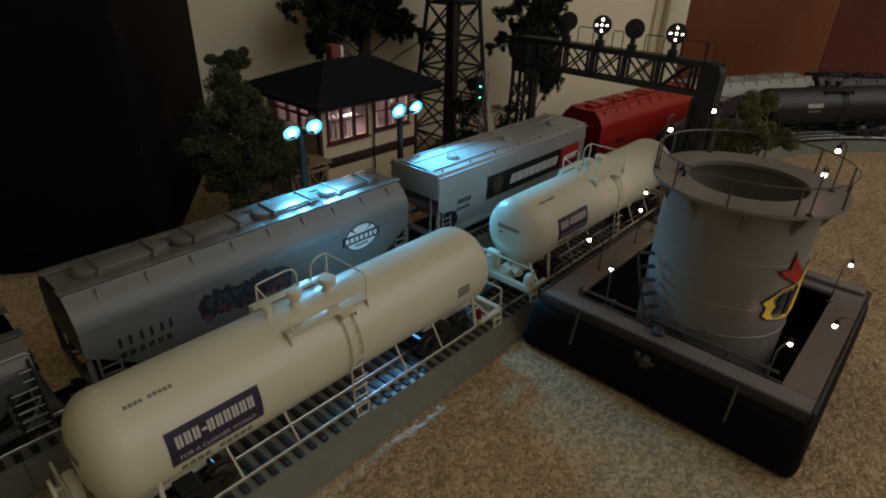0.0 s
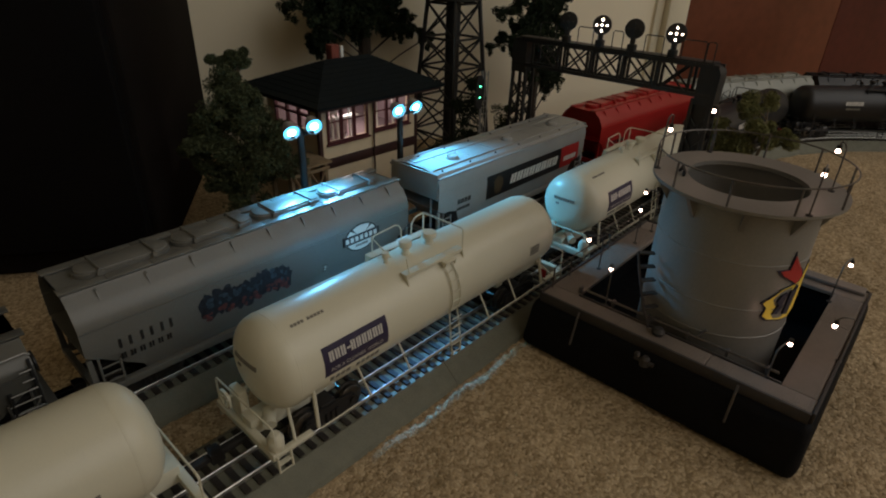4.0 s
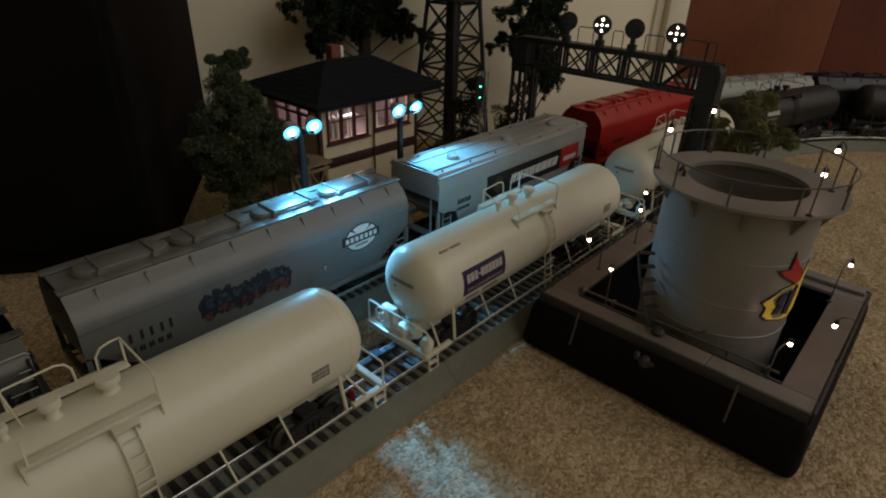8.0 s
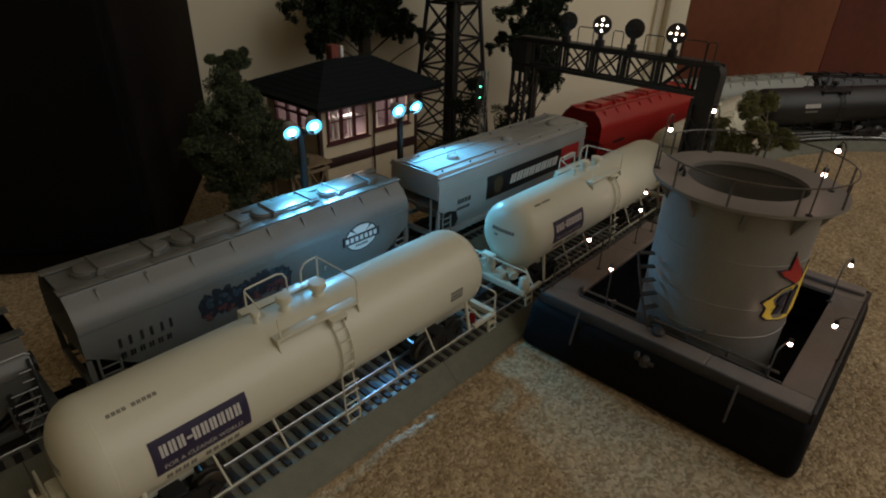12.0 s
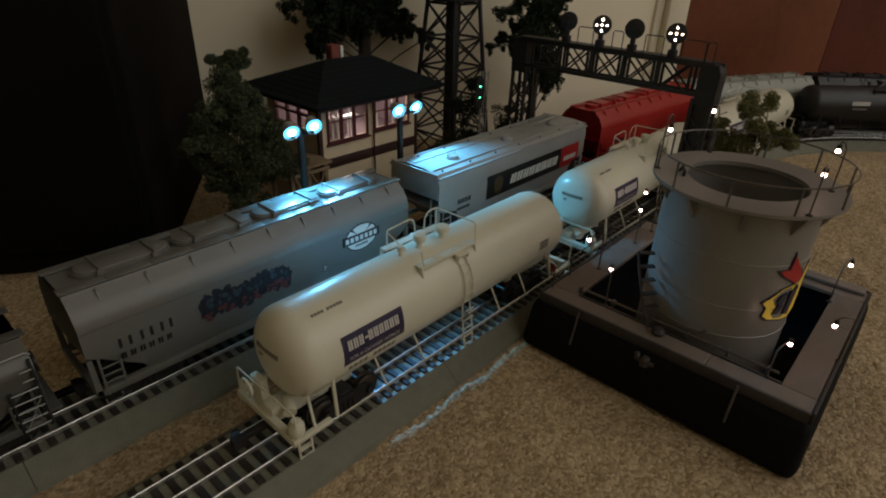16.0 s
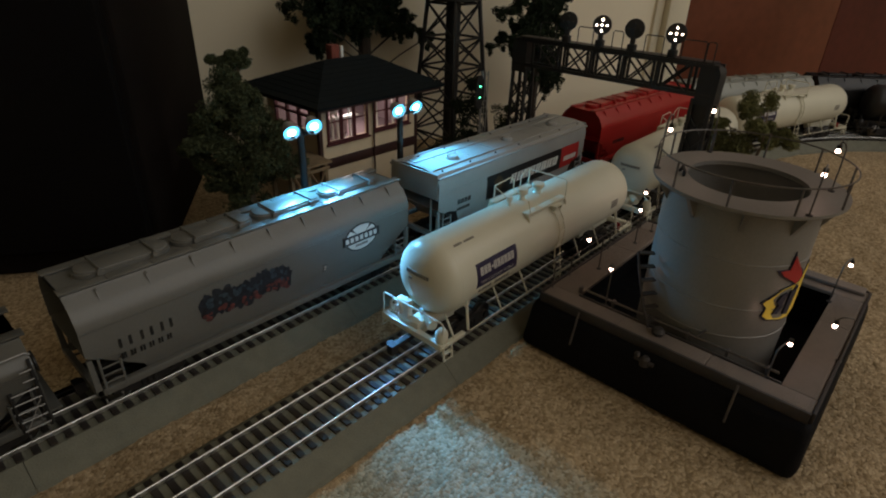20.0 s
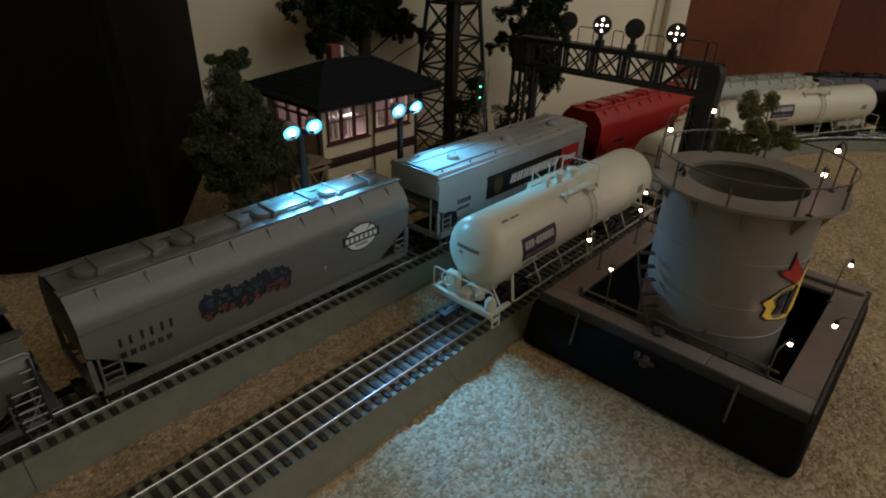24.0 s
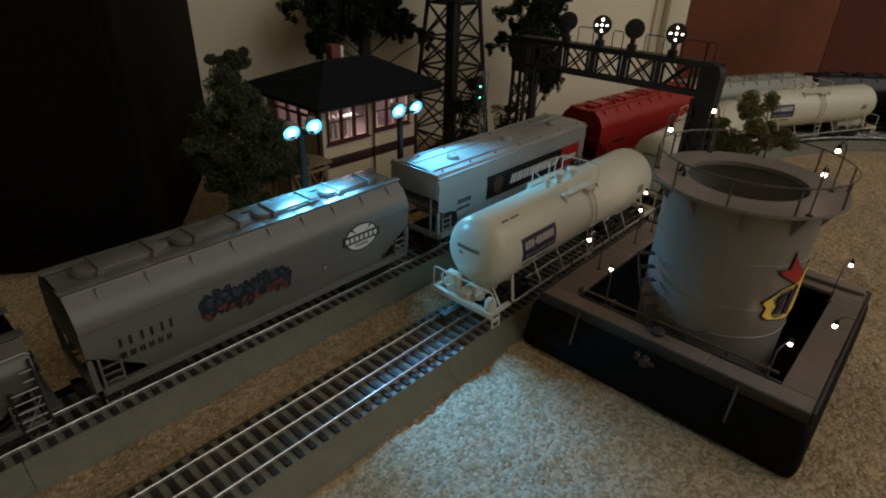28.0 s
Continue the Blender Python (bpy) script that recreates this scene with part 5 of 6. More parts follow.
# front wall in pieces round its two window openings
pieces = [(HX0, HX1, -0.02, 0.036), (HX0, HX1, 0.048, WINS[0][2]), (HX0, WINS[0][0], WINS[0][2], HZ), (WINS[0][1], WINS[1][0], WINS[0][2], HZ), (WINS[1][1], HX1, WINS[0][2], HZ), (WINS[0][0], WINS[0][1], WINS[0][3], HZ), (WINS[1][0], WINS[1][1], WINS[1][3], HZ), (WINS[1][0], WINS[1][1], WINS[0][2], WINS[1][2])]
for a, b, c, d in pieces:
    bm = bmesh.new()
    box(bm, a, b, HY0, HY0 + T, c, d)
    part("wall_panel", bm, HOUSEWALL, house, smooth=False)
bm = bmesh.new()
box(bm, HX0 - 0.001, HX1 + 0.001, HY0 - 0.0018, HY0 + T, 0.036, 0.048, 0.0004)
part("belt_board", bm, HOUSETRIM, house)
for x in (HX0, HX1):
    bm = bmesh.new()
    box(bm, x - 0.0025, x + 0.0025, HY0 - 0.0012, HY0 + 0.004, -0.02, HZ, 0.0004)
    part("corner_board", bm, HOUSETRIM, house)
# left wall with one window, right wall, rear wall, floor
for y0, y1, z0, z1 in ((HY0 + T, HY1, -0.02, 0.080), (HY0 + T, 0.298, 0.080, HZ), (0.368, HY1, 0.080, HZ), (0.298, 0.368, 0.114, HZ)):
    bm = bmesh.new()
    box(bm, HX0, HX0 + T, y0, y1, z0, z1)
    part("wall_panel", bm, HOUSEWALL, house, smooth=False)
bm = bmesh.new()
box(bm, HX1 - T, HX1, HY0 + T, HY1, -0.02, HZ)
part("wall_panel", bm, HOUSEWALL, house, smooth=False)
bm = bmesh.new()
box(bm, HX0, HX1, HY1, HY1 + T, -0.02, HZ)
part("wall_panel", bm, HOUSEWALL, house, smooth=False)
bm = bmesh.new()
box(bm, HX0 + T, HX1 - T, HY0 + T, HY1, 0.058, 0.061)
part("floor_board", bm, INSIDE, house, smooth=False)
bm = bmesh.new()
box(bm, HX0 + T + 0.0005, HX1 - T - 0.0005, HY1 - 0.003, HY1 - 0.001, 0.061, HZ - 0.002)
part("inner_wall", bm, INSIDE, house, smooth=False)
for x in (HX0 + T + 0.001, HX1 - T - 0.003):
    if x > 0.45:
        bm = bmesh.new()
        box(bm, x, x + 0.002, HY0 + T + 0.001, HY1 - 0.004, 0.061, HZ - 0.002)
        part("inner_wall", bm, INSIDE, house, smooth=False)
# frames, bars and levers seen in the windows
for a, b, c, d in WINS:
    win = part("window_frame", (lambda bm: (box(bm, a - 0.0025, b + 0.0025, HY0 - 0.0022, HY0 + 0.0005, c - 0.0028, c, 0.0003), box(bm, a - 0.0025, b + 0.0025, HY0 - 0.0022, HY0 + 0.0005, d, d + 0.002, 0.0003), box(bm, a - 0.0025, a, HY0 - 0.0022, HY0 + 0.0005, c, d, 0.0003), box(bm, b, b + 0.0025, HY0 - 0.0022, HY0 + 0.0005, c, d, 0.0003), bm)[-1])(bmesh.new()), WINFRAME, house)
    for k in (1, 2):
        x = a + (b - a) * k / 3
        bm = bmesh.new()
        box(bm, x - 0.0019, x + 0.0019, HY0 - 0.0015, HY0 + 0.001, c, d)
        part("mullion", bm, WINFRAME, win, smooth=False)
    for k in range(3):
        x0, x1 = a + (b - a) * k / 3 + 0.0015, a + (b - a) * (k + 1) / 3 - 0.0015
        bm = bmesh.new()
        zb = c + (d - c) * 0.52
        box(bm, x0, x1, HY0 - 0.0010, HY0 + 0.0006, zb - 0.0007, zb + 0.0007)
        part("sash_bar", bm, WINFRAME, win, smooth=False)
    bm = bmesh.new()
    box(bm, a - 0.004, b + 0.004, HY0 - 0.0042, HY0, c - 0.0050, c - 0.0029, 0.0004)
    part("sill", bm, WINFRAME, win)
for y in (0.298, 0.320, 0.344, 0.368):
    bm = bmesh.new()
    box(bm, HX0 - 0.002, HX0 + 0.002, y - 0.0012, y + 0.0012, 0.080, 0.114)
    part("side_mullion", bm, WINFRAME, house, smooth=False)
bm = bmesh.new()
box(bm, HX0 - 0.002, HX0 + 0.002, 0.298, 0.368, 0.0965, 0.0985)
part("side_bar", bm, WINFRAME, house, smooth=False)
for x in (0.412, 0.420, 0.4275, 0.439, 0.446, 0.477, 0.484, 0.512):
    bm = bmesh.new()
    rod(bm, (x, HY0 + 0.014, 0.061), (x + 0.0012, HY0 + 0.018, 0.106), 0.0015, 6)
    part("lever", bm, WHITE, house, "white lever behind the window")
bm = bmesh.new()
box(bm, 0.398, 0.450, HY0 + 0.034, HY0 + 0.050, 0.061, 0.084, 0.001)
part("desk", bm, INSIDE, house)
bm = bmesh.new()
prism(bm, [(0.400, HY0 + 0.010, 0.108), (0.416, HY0 + 0.010, 0.108), (0.414, HY0 + 0.010, 0.094)], (0, 0.001, 0))
part("poster", bm, WHITE, house, "white sheet behind the window")
bm = bmesh.new()
box(bm, 0.414, 0.450, HY0 + 0.010, HY0 + 0.020, 0.0900, 0.0912)
part("shelf", bm, WHITE, house)
# hip roof with overhanging eaves
EX0, EX1, EY0, EY1, EZ = 0.360, 0.566, 0.250, 0.418, 0.116
RX0, RX1, RY, RZ = 0.435, 0.506, 0.333, 0.149
for quad in (((EX0, EY0), (EX1, EY0), (RX1, RY), (RX0, RY)), ((EX1, EY1), (EX0, EY1), (RX0, RY), (RX1, RY)), ((EX0, EY1), (EX0, EY0), (RX0, RY)), ((EX1, EY0), (EX1, EY1), (RX1, RY))):
    bm = bmesh.new()
    prism(bm, [(x, y, RZ if y == RY else EZ) for x, y in quad], (0, 0, 0.0028))
    sl = part("roof_slope", bm, ROOF, house, smooth=False)
    a, b = Vector((*quad[0], EZ)), Vector((*quad[1], EZ))
    c, d = Vector((*quad[2], RZ)), Vector((*quad[-1], RZ))
    for k in range(1, 9):
        f = k / 9
        p, q = a.lerp(d, f), b.lerp(c, f)
        bm = bmesh.new()
        up = Vector((0, 0, 0.0030))
        rod(bm, p + up, q + up, 0.00022, 4)
        part("shingle_course", bm, ROOF, sl)
bm = bmesh.new()
box(bm, EX0 + 0.004, EX1 - 0.004, EY0 + 0.004, EY1 - 0.004, EZ - 0.0035, EZ - 0.0004)
part("soffit", bm, HOUSETRIM, house, smooth=False)
bm = bmesh.new()
box(bm, 0.452, 0.464, 0.340, 0.352, 0.138, 0.166, 0.0006)
part("chimney", bm, BRICK, house, "small red brick chimney")
bm = bmesh.new()
box(bm, 0.4665, 0.4705, 0.340, 0.3445, 0.138, 0.164, 0.0004)
part("vent_pipe", bm, WHITE, house)
bm = bmesh.new()
rod(bm, (0.463, HY0 - 0.003, -0.01), (0.463, HY0 - 0.003, HZ - 0.006), 0.0012, 6)
part("drain_pipe", bm, HOUSETRIM, house)
lamp("house_lamp_light", "POINT", pose(0.462, 0.325, 0.116), 0.10, (1.0, 0.82, 0.78), radius=0.004)
bm = bmesh.new()
lathe(bm, [(0, -0.003), (0.004, -0.002), (0.006, 0.001), (0.006, 0.002), (0, 0.004)], 14, pose(0.425, 0.318, 0.110))
part("ceiling_bulb", bm, glow("house_bulb_glow", (1.0, 0.78, 0.72), 14), house)
# timber platform and stair frame at the house's end
plat = thing("timber_platform", pose(0, 0, 0), "tan timber platform with braced posts beside house", "platform")
for x in (0.328, 0.350, 0.374):
    for y in (0.262, 0.300):
        bm = bmesh.new()
        box(bm, x - 0.002, x + 0.002, y - 0.002, y + 0.002, FLOOR, 0.060)
        part("post", bm, LUMBER, plat)
for x0, x1 in ((0.328, 0.350), (0.350, 0.374)):
    for p, q in (((x0, 0.2595, 0.014), (x1, 0.2595, 0.054)), ((x1, 0.2575, 0.014), (x0, 0.2575, 0.054))):
        bm = bmesh.new()
        rod(bm, p, q, 0.0014, 4)
        part("brace", bm, LUMBER, plat)
for k in range(8):
    bm = bmesh.new()
    box(bm, 0.322, 0.380, 0.256 + k * 0.0062, 0.2612 + k * 0.0062, 0.060, 0.0625, 0.0003)
    part("plank", bm, LUMBER, plat)
for z in (0.014, 0.054):
    bm = bmesh.new()
    box(bm, 0.324, 0.378, 0.2585, 0.2605, z - 0.0018, z + 0.0018)
    part("rail_board", bm, LUMBER, plat)


# ---- lattice water tower ----
tw = thing("water_tower", pose(0.650, 0.315, 0), "black lattice tower with a thick centre pipe", "tower")
HB, HT, ZT = 0.045, 0.026, 0.216


def leg(sx, sy, z):
    f = (z - FLOOR) / (ZT - FLOOR)
    r = HB + (HT - HB) * f
    return Vector((sx * r, sy * r, z))


for sx in (-1, 1):
    for sy in (-1, 1):
        bm = bmesh.new()
        rod(bm, leg(sx, sy, FLOOR), leg(sx, sy, ZT + 0.03), 0.0034, 6)
        part("leg", bm, BLACKMETAL, tw)
LV = [FLOOR + 0.01, 0.035, 0.085, 0.130, 0.170, ZT]
for (ax, ay), (bx, by) in (((-1, -1), (1, -1)), ((1, -1), (1, 1)), ((1, 1), (-1, 1)), ((-1, 1), (-1, -1))):
    for z0, z1 in zip(LV, LV[1:]):
        for p, q in ((leg(ax, ay, z0), leg(bx, by, z1)), (leg(bx, by, z0), leg(ax, ay, z1))):
            bm = bmesh.new()
            rod(bm, p, q, 0.0016, 5)
            part("cross_brace", bm, BLACKMETAL, tw)
        bm = bmesh.new()
        rod(bm, leg(ax, ay, z1), leg(bx, by, z1), 0.0018, 5)
        part("girt", bm, BLACKMETAL, tw)
bm = bmesh.new()
lathe(bm, [(0, FLOOR), (0.012, FLOOR), (0.0105, 0.0), (0.0105, ZT + 0.01), (0, ZT + 0.01)], 20)
part("riser_pipe", bm, BLACKMETAL, tw)
bm = bmesh.new()
lathe(bm, [(0, ZT + 0.004), (0.035, ZT + 0.004), (0.046, ZT + 0.006), (0.046, ZT + 0.012), (0.040, ZT + 0.014), (0.040, ZT + 0.10), (0, ZT + 0.13)], 32)
part("water_tank", bm, BLACKMETAL, tw)

# ---- block signal with two green lamps and a ladder ----
bs = thing("block_signal", pose(0.586, 0.205, FLOOR), "silver ladder mast signal with two green lamps", "signal")
bm = bmesh.new()
rod(bm, (0, 0, 0), (0, 0, 0.166), 0.0016, 8)
lathe(bm, [(0.006, 0), (0.006, 0.004), (0.002, 0.007), (0, 0.007)], 12)
part("mast", bm, SILVER, bs)
bm = bmesh.new()
for x in (0.006, 0.012):
    rod(bm, (x, 0.0, 0.002), (x, 0, 0.165), 0.0006, 5)
for k in range(19):
    rod(bm, (0.006, 0, 0.008 + 0.0085 * k), (0.012, 0, 0.008 + 0.0085 * k), 0.0005, 5)
part("ladder", bm, SILVER, bs)
bm = bmesh.new()
prism(bm, [(-0.012, -0.004, 0.120), (-0.004, -0.004, 0.120), (-0.002, -0.004, 0.126), (-0.002, -0.004, 0.156), (-0.005, -0.004, 0.162), (-0.013, -0.004, 0.162), (-0.015, -0.004, 0.156), (-0.015, -0.004, 0.126)], (0, 0.003, 0))
part("target", bm, BLACKMETAL, bs)
for z in (0.149, 0.135):
    bm = bmesh.new()
    lathe(bm, [(0, 0.0014), (0.0008, 0.0011), (0.0011, 0), (0, 0)], 10, pose(-0.0090, -0.0042, z, 90, 0, 0))
    part("green_lamp", bm, GREENGLOW, bs, "glowing green lamp")
    bm = bmesh.new()
    tube(bm, [(-0.0115, -0.0042, z + 0.001), (-0.0110, -0.0085, z + 0.0026), (-0.0090, -0.0092, z + 0.0034), (-0.0070, -0.0085, z + 0.0026), (-0.0065, -0.0042, z + 0.001)], 0.0005, 4)
    part("visor", bm, BLACKMETAL, bs)


# ---- trees and bushes ----
def leaves(bm, rng, c, r, n, size, squash=0.8):
    for _ in range(n):
        v = Vector((rng.gauss(0, 1), rng.gauss(0, 1), rng.gauss(0, 1))).normalized() * (rng.random() ** 0.45) * r
        v.z *= squash
        p = Vector(c) + v
        a = Vector((rng.gauss(0, 1), rng.gauss(0, 1), rng.gauss(0, 1))).normalized()
        b = a.cross(Vector((rng.gauss(0, 1), rng.gauss(0, 1), rng.gauss(0, 1)))).normalized()
        s = size * rng.uniform(0.5, 1.35)
        q = [p - a * s, p + b * s * 0.32 + a * s * 0.1, p + a * s, p - b * s * 0.32]
        bm.faces.new([bm.verts.new(x) for x in q])


def tree(name, foot, height, label, seed, clumps, bark, leaf, r0=0.006, spread=0.05, base=0.35, size=0.0032, per=120, cr=0.018, spray=False):
    """A tapered trunk with limbs, and a crown of many small leaves in clumps given as (x, y, z, r) from the foot."""
    rng = random.Random(seed)
    tr = thing(name, Matrix.Translation(foot), label, "bush" if name == "bush" else "tree", "model trees and bushes")
    bm = bmesh.new()
    pts = [Vector((0, 0, 0))]
    n = 7
    for k in range(1, n + 1):
        pts.append(Vector((rng.gauss(0, 0.003) * k / n, rng.gauss(0, 0.003) * k / n, height * k / n)))
    for k in range(n):
        rod(bm, pts[k], pts[k + 1], r0 * (1 - 0.85 * k / n), 8, r0 * (1 - 0.85 * (k + 1) / n))
    part("trunk", bm, bark, tr)
    if not clumps:
        clumps = []
        for k in range(26):
            f = base + (1 - base) * rng.random()
            a = rng.uniform(0, 2 * math.pi)
            d = spread * (1 - 0.75 * (f - base) / (1 - base)) * rng.uniform(0.35, 1.0)
            clumps.append((d * math.cos(a), d * math.sin(a), height * f, cr * rng.uniform(0.7, 1.2)))
    for x, y, z, r in clumps:
        at = min(max(z - math.hypot(x, y) * 0.55, height * 0.12), height * 0.96)
        bm = bmesh.new()
        k = at / height
        p0 = pts[min(n - 1, int(k * n))].lerp(pts[min(n, int(k * n) + 1)], k * n - int(k * n))
        mid = p0.lerp(Vector((x, y, z)), 0.55) + Vector((rng.gauss(0, 0.002), rng.gauss(0, 0.002), 0.003))
        tube(bm, [p0, mid, Vector((x, y, z))], min(0.0011, r0 * 0.20), 5)
        part("limb", bm, bark, tr)
    bm = bmesh.new()
    for x, y, z, r in clumps:
        if spray:
            root = Vector((0, 0, min(z + 0.02, height)))
            for j in range(12):
                f = 0.20 + 0.88 * j / 11
                q = root.lerp(Vector((x, y, z)), f) + Vector((rng.gauss(0, r * 0.34), rng.gauss(0, r * 0.34), 0.010 * math.sin(math.pi * min(f, 1)) + rng.gauss(0, r * 0.30)))
                leaves(bm, rng, q, r * (0.36 + 0.26 * rng.random()), per // 12, size, 0.62)
                leaves(bm, rng, q - Vector((0, 0, r * rng.uniform(0.3, 0.8))), r * 0.22, per // 40, size, 1.5)
            continue
        for _ in range(5):
            q = (x + rng.gauss(0, r * 0.5), y + rng.gauss(0, r * 0.5), z + rng.gauss(0, r * 0.4))
            leaves(bm, rng, q, r * rng.uniform(0.35, 0.75), per // 5, size)
    part("crown", bm, leaf, tr, smooth=False)
    return tr


tree("tree", (0.292, 0.288, FLOOR), 0.195, "bushy green model tree with pale trunk beside cabinet", 3, [(-0.003, 0.004, 0.181, 0.018), (-0.01, -0.006, 0.167, 0.015), (0.002, 0.001, 0.162, 0.02), (-0.03, 0.006, 0.147, 0.014), (-0.011, 0.015, 0.142, 0.022), (0.013, 0.02, 0.14, 0.018), (-0.044, 0.012, 0.128, 0.016), (-0.024, 0.008, 0.122, 0.018), (-0.004, -0.013, 0.117, 0.023), (0.019, -0.019, 0.117, 0.02), (-0.046, 0.017, 0.104, 0.018), (-0.024, -0.014, 0.094, 0.023), (0.005, -0.003, 0.093, 0.022), (0.022, -0.022, 0.098, 0.019), (-0.004, -0.01, 0.177, 0.018), (0.002, 0.0, 0.192, 0.014), (-0.002, 0.006, 0.203, 0.012), (-0.010, 0.004, 0.196, 0.013), (-0.016, 0.0, 0.158, 0.022), (0.014, 0.004, 0.150, 0.022), (-0.030, 0.010, 0.118, 0.024), (0.010, -0.004, 0.128, 0.026), (-0.036, 0.004, 0.084, 0.022), (-0.014, 0.006, 0.072, 0.022), (0.024, 0.004, 0.080, 0.022)], BARK, LEAF, 0.0060, 0.066, 0.34, 0.0021, 2600, 0.028)
tree("bush", (0.262, 0.262, FLOOR), 0.05, "low green model bush behind the hopper car", 5, [(-0.012, 0, 0.045, 0.020), (0.012, 0.005, 0.05, 0.022), (0.0, -0.008, 0.062, 0.016), (0.026, 0.0, 0.035, 0.016)], BARK, LEAF, 0.003, 0.03, 0.3, 0.0024, 800)
tree("tree", (0.585, 0.435, FLOOR), 0.34, "tall dark model pine with a thick trunk", 8, [(-0.101, 0.027, 0.227, 0.026), (-0.092, -0.027, 0.205, 0.018), (-0.067, 0.020, 0.218, 0.024), (-0.079, 0.010, 0.186, 0.020), (-0.044, 0.006, 0.195, 0.023), (-0.032, 0.005, 0.220, 0.019), (-0.094, -0.004, 0.176, 0.021), (0.033, 0.013, 0.205, 0.026), (0.062, 0.027, 0.216, 0.022), (0.074, -0.003, 0.191, 0.020), (0.106, -0.028, 0.176, 0.018), (0.093, -0.002, 0.202, 0.020), (-0.012, -0.007, 0.204, 0.025), (-0.051, 0.002, 0.236, 0.023), (0.045, -0.016, 0.228, 0.018), (0.000, -0.010, 0.270, 0.019), (-0.060, 0.001, 0.260, 0.026), (0.060, 0.010, 0.260, 0.019), (-0.030, 0.024, 0.300, 0.025), (0.030, 0.014, 0.300, 0.026)], DARKBARK, PINE, 0.0165, 0.09, 0.5, 0.0034, 2400, spray=True)
tree("tree", (0.775, 0.250, FLOOR), 0.29, "ragged dark model pine behind the signal bridge", 9, [(-0.070, 0.013, 0.231, 0.020), (-0.043, -0.007, 0.196, 0.021), (-0.070, 0.023, 0.186, 0.016), (-0.031, 0.013, 0.163, 0.020), (-0.017, -0.002, 0.210, 0.018), (0.011, -0.000, 0.224, 0.021), (0.055, 0.000, 0.201, 0.020), (0.012, -0.007, 0.179, 0.021), (0.071, 0.020, 0.134, 0.018), (0.051, 0.003, 0.112, 0.021), (0.073, 0.011, 0.229, 0.018), (-0.090, -0.014, 0.187, 0.017), (-0.005, 0.010, 0.150, 0.016), (0.093, 0.020, 0.113, 0.016), (0.000, 0.021, 0.250, 0.017), (-0.030, 0.023, 0.250, 0.019), (0.040, 0.000, 0.250, 0.018)], DARKBARK, PINE, 0.0095, 0.05, 0.5, 0.0030, 2200, spray=True)
tree("tree", (0.735, -0.100, FLOOR), 0.150, "small olive green model tree beside the track", 12, [(0, 0.022, 0.152, 0.017), (-0.002, 0.016, 0.142, 0.018), (0.0, 0.010, 0.126, 0.018), (0.0, -0.010, 0.124, 0.015), (0.002, -0.018, 0.118, 0.013), (-0.004, 0.044, 0.126, 0.015), (-0.006, 0.048, 0.110, 0.018), (0.0, 0.036, 0.100, 0.019), (0.0, 0.022, 0.096, 0.020), (0.002, 0.010, 0.084, 0.020), (-0.002, 0.030, 0.078, 0.018), (0.0, 0.004, 0.066, 0.019), (-0.002, 0.012, 0.052, 0.018), (0.0, -0.002, 0.042, 0.018), (0.0, 0.016, 0.030, 0.016)], BARK, SAGE, 0.004, 0.03, 0.3, 0.0019, 3000)
tree("bush", (0.585, 0.232, FLOOR), 0.07, "dark green bush at the signal mast", 14, [(0, 0, 0.075, 0.024), (0.010, 0.0, 0.100, 0.020), (-0.008, 0.01, 0.050, 0.026), (0.022, 0.004, 0.05, 0.026), (0.020, 0.01, 0.125, 0.016), (0.0, 0.012, 0.115, 0.016), (0.03, 0.01, 0.14, 0.013)], DARKBARK, PINE, 0.003, 0.03, 0.3, 0.0024, 800)
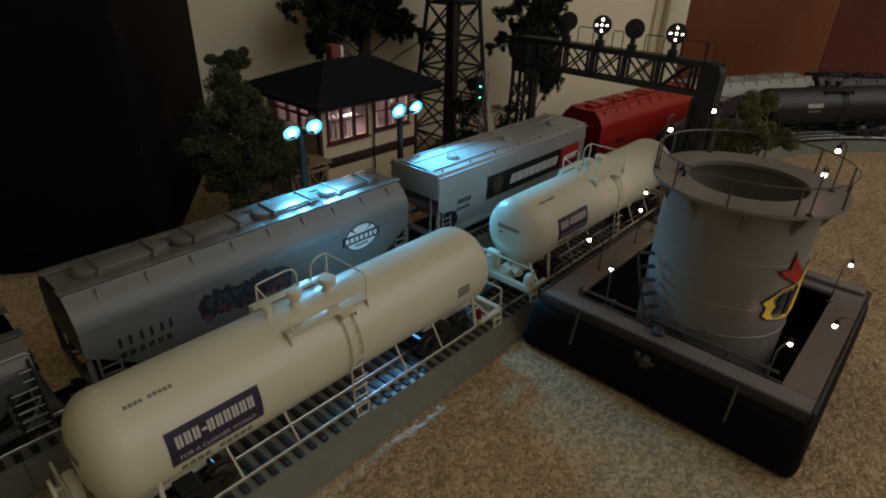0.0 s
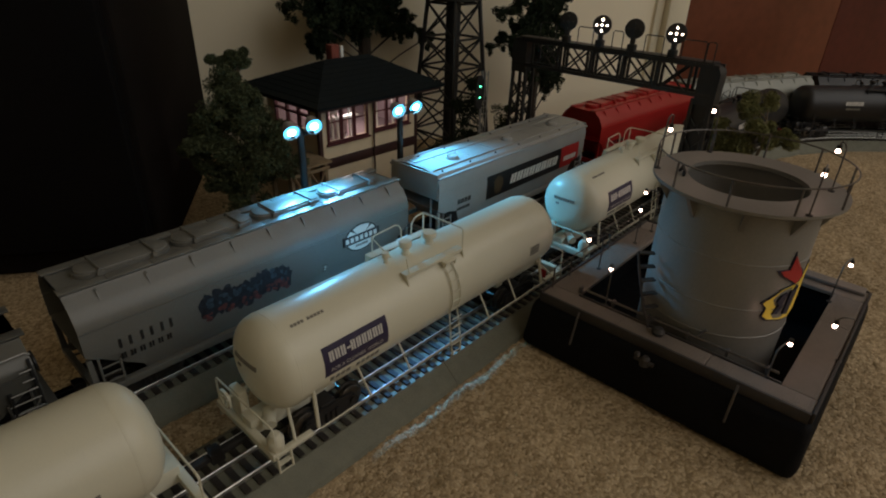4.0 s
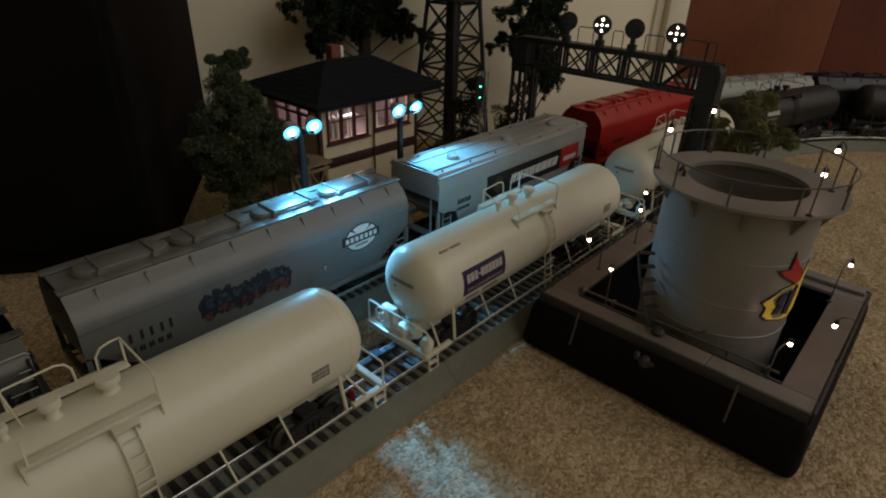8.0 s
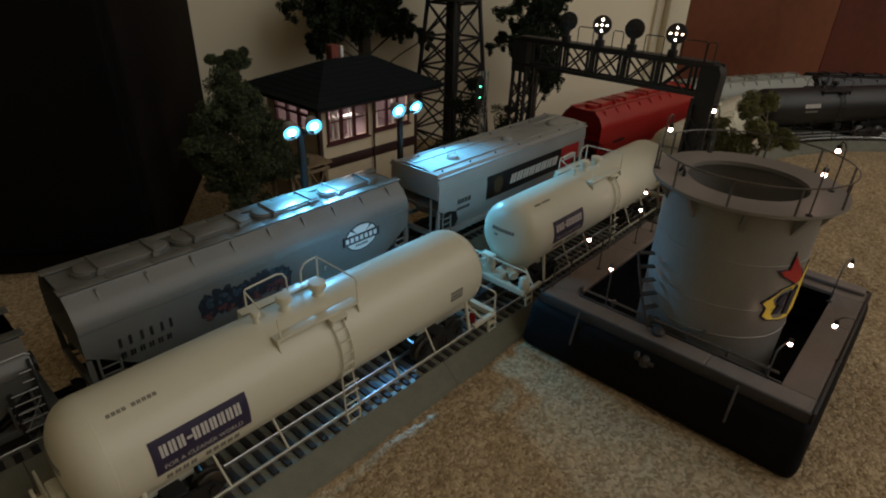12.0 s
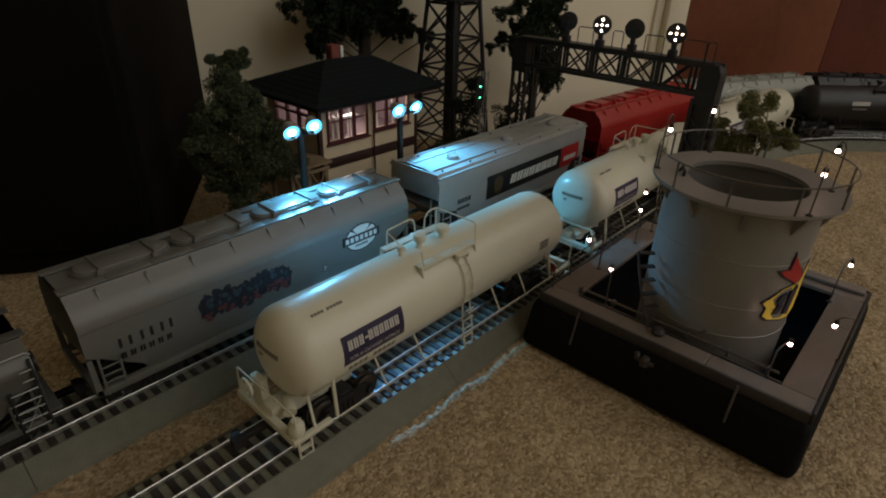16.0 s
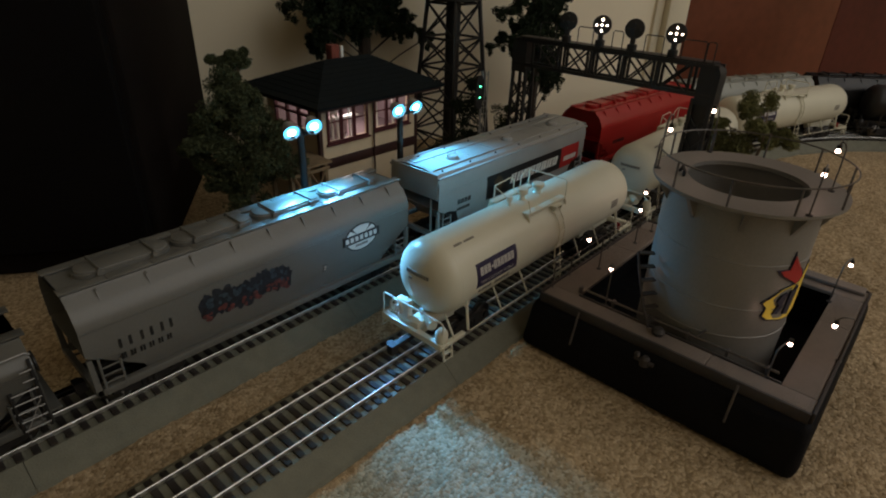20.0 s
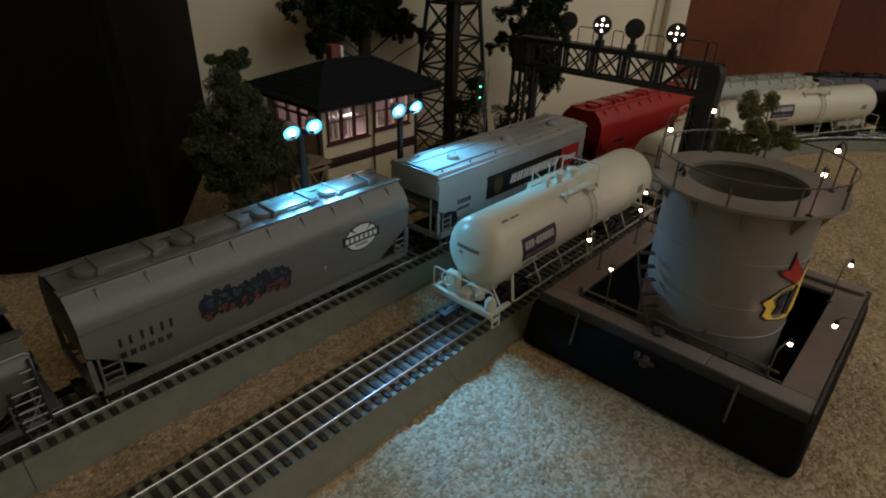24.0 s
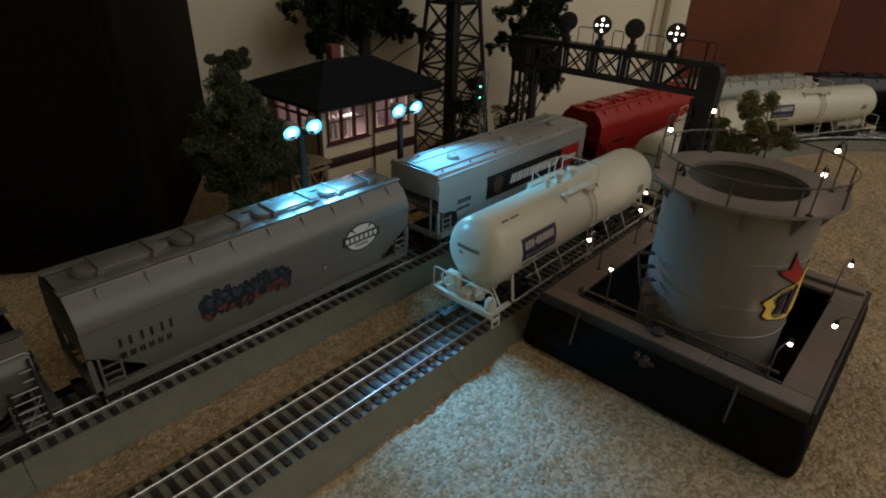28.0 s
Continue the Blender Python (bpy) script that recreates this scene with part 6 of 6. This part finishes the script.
tree("bush", (0.652, 0.215, FLOOR), 0.07, "round dark green bush beyond the signal mast", 15, [(0, 0, 0.085, 0.016), (0.004, -0.004, 0.105, 0.015), (0.002, 0, 0.065, 0.016), (-0.015, 0.01, 0.04, 0.024), (0.012, 0.01, 0.035, 0.02)], DARKBARK, LEAF, 0.003, 0.03, 0.3, 0.0022, 800)
tree("bush", (0.690, -0.066, FLOOR), 0.05, "small dark bush at the foot of the bridge column", 16, [(0, 0, 0.068, 0.012), (0.010, 0.008, 0.060, 0.012), (0.0, -0.012, 0.074, 0.012), (-0.004, 0.006, 0.05, 0.014), (0.0, 0.0, 0.03, 0.016)], DARKBARK, SAGE, 0.003, 0.03, 0.3, 0.0020, 600)


def motions():
    """The train draws away along the front track, slows and stops."""
    times = [0, 1, 2, 3, 4, 5, 6, 7, 8, 9, 10, 11, 12, 13, 14, 15, 16, 17, 18, 19, 20, 21, 21.5, 22, 22.5, 23, 25, 28]
    gone = [-0.2383, -0.2194, -0.197, -0.1728, -0.1450, -0.1145, -0.0825, -0.0491, -0.0171, 0.0145, 0.0460, 0.0755, 0.106, 0.1340, 0.1620, 0.1907, 0.2215, 0.2534, 0.2864, 0.3190, 0.3508, 0.3824, 0.3970, 0.4070, 0.4098, 0.4102, 0.4102, 0.4102]

    def carpose(s):
        a, b = front(s - 0.105)[0], front(s + 0.105)[0]
        c = (a + b) / 2
        return pose(c.x, c.y, 0, 0, 0, math.degrees(math.atan2(b.y - a.y, b.x - a.x)))

    for k, car in enumerate(cars):
        mid = [g + 0.060 + PITCH * k for g in gone]
        walk(car, [(t, carpose(s)) for t, s in zip(times, mid)])
        for t in [o for o in car.children if o.name.startswith("truck")]:
            x = 0.105 if t.location.x > 0 else -0.105
            walk(t, [(u, pose(x, 0, 0, 0, 0, front(s + x)[1] - math.degrees(carpose(s).to_euler().z))) for u, s in zip(times, mid)])
            for w in t.children:
                lx = w.location.x
                fine = [0.25 * i for i in range(113)]
                roll = np.interp(fine, times, gone)
                walk(w, [(u, pose(lx, 0, 0.0095, 0, math.degrees((g - gone[0]) / 0.0095), 0)) for u, g in zip(fine, roll)])


motions()
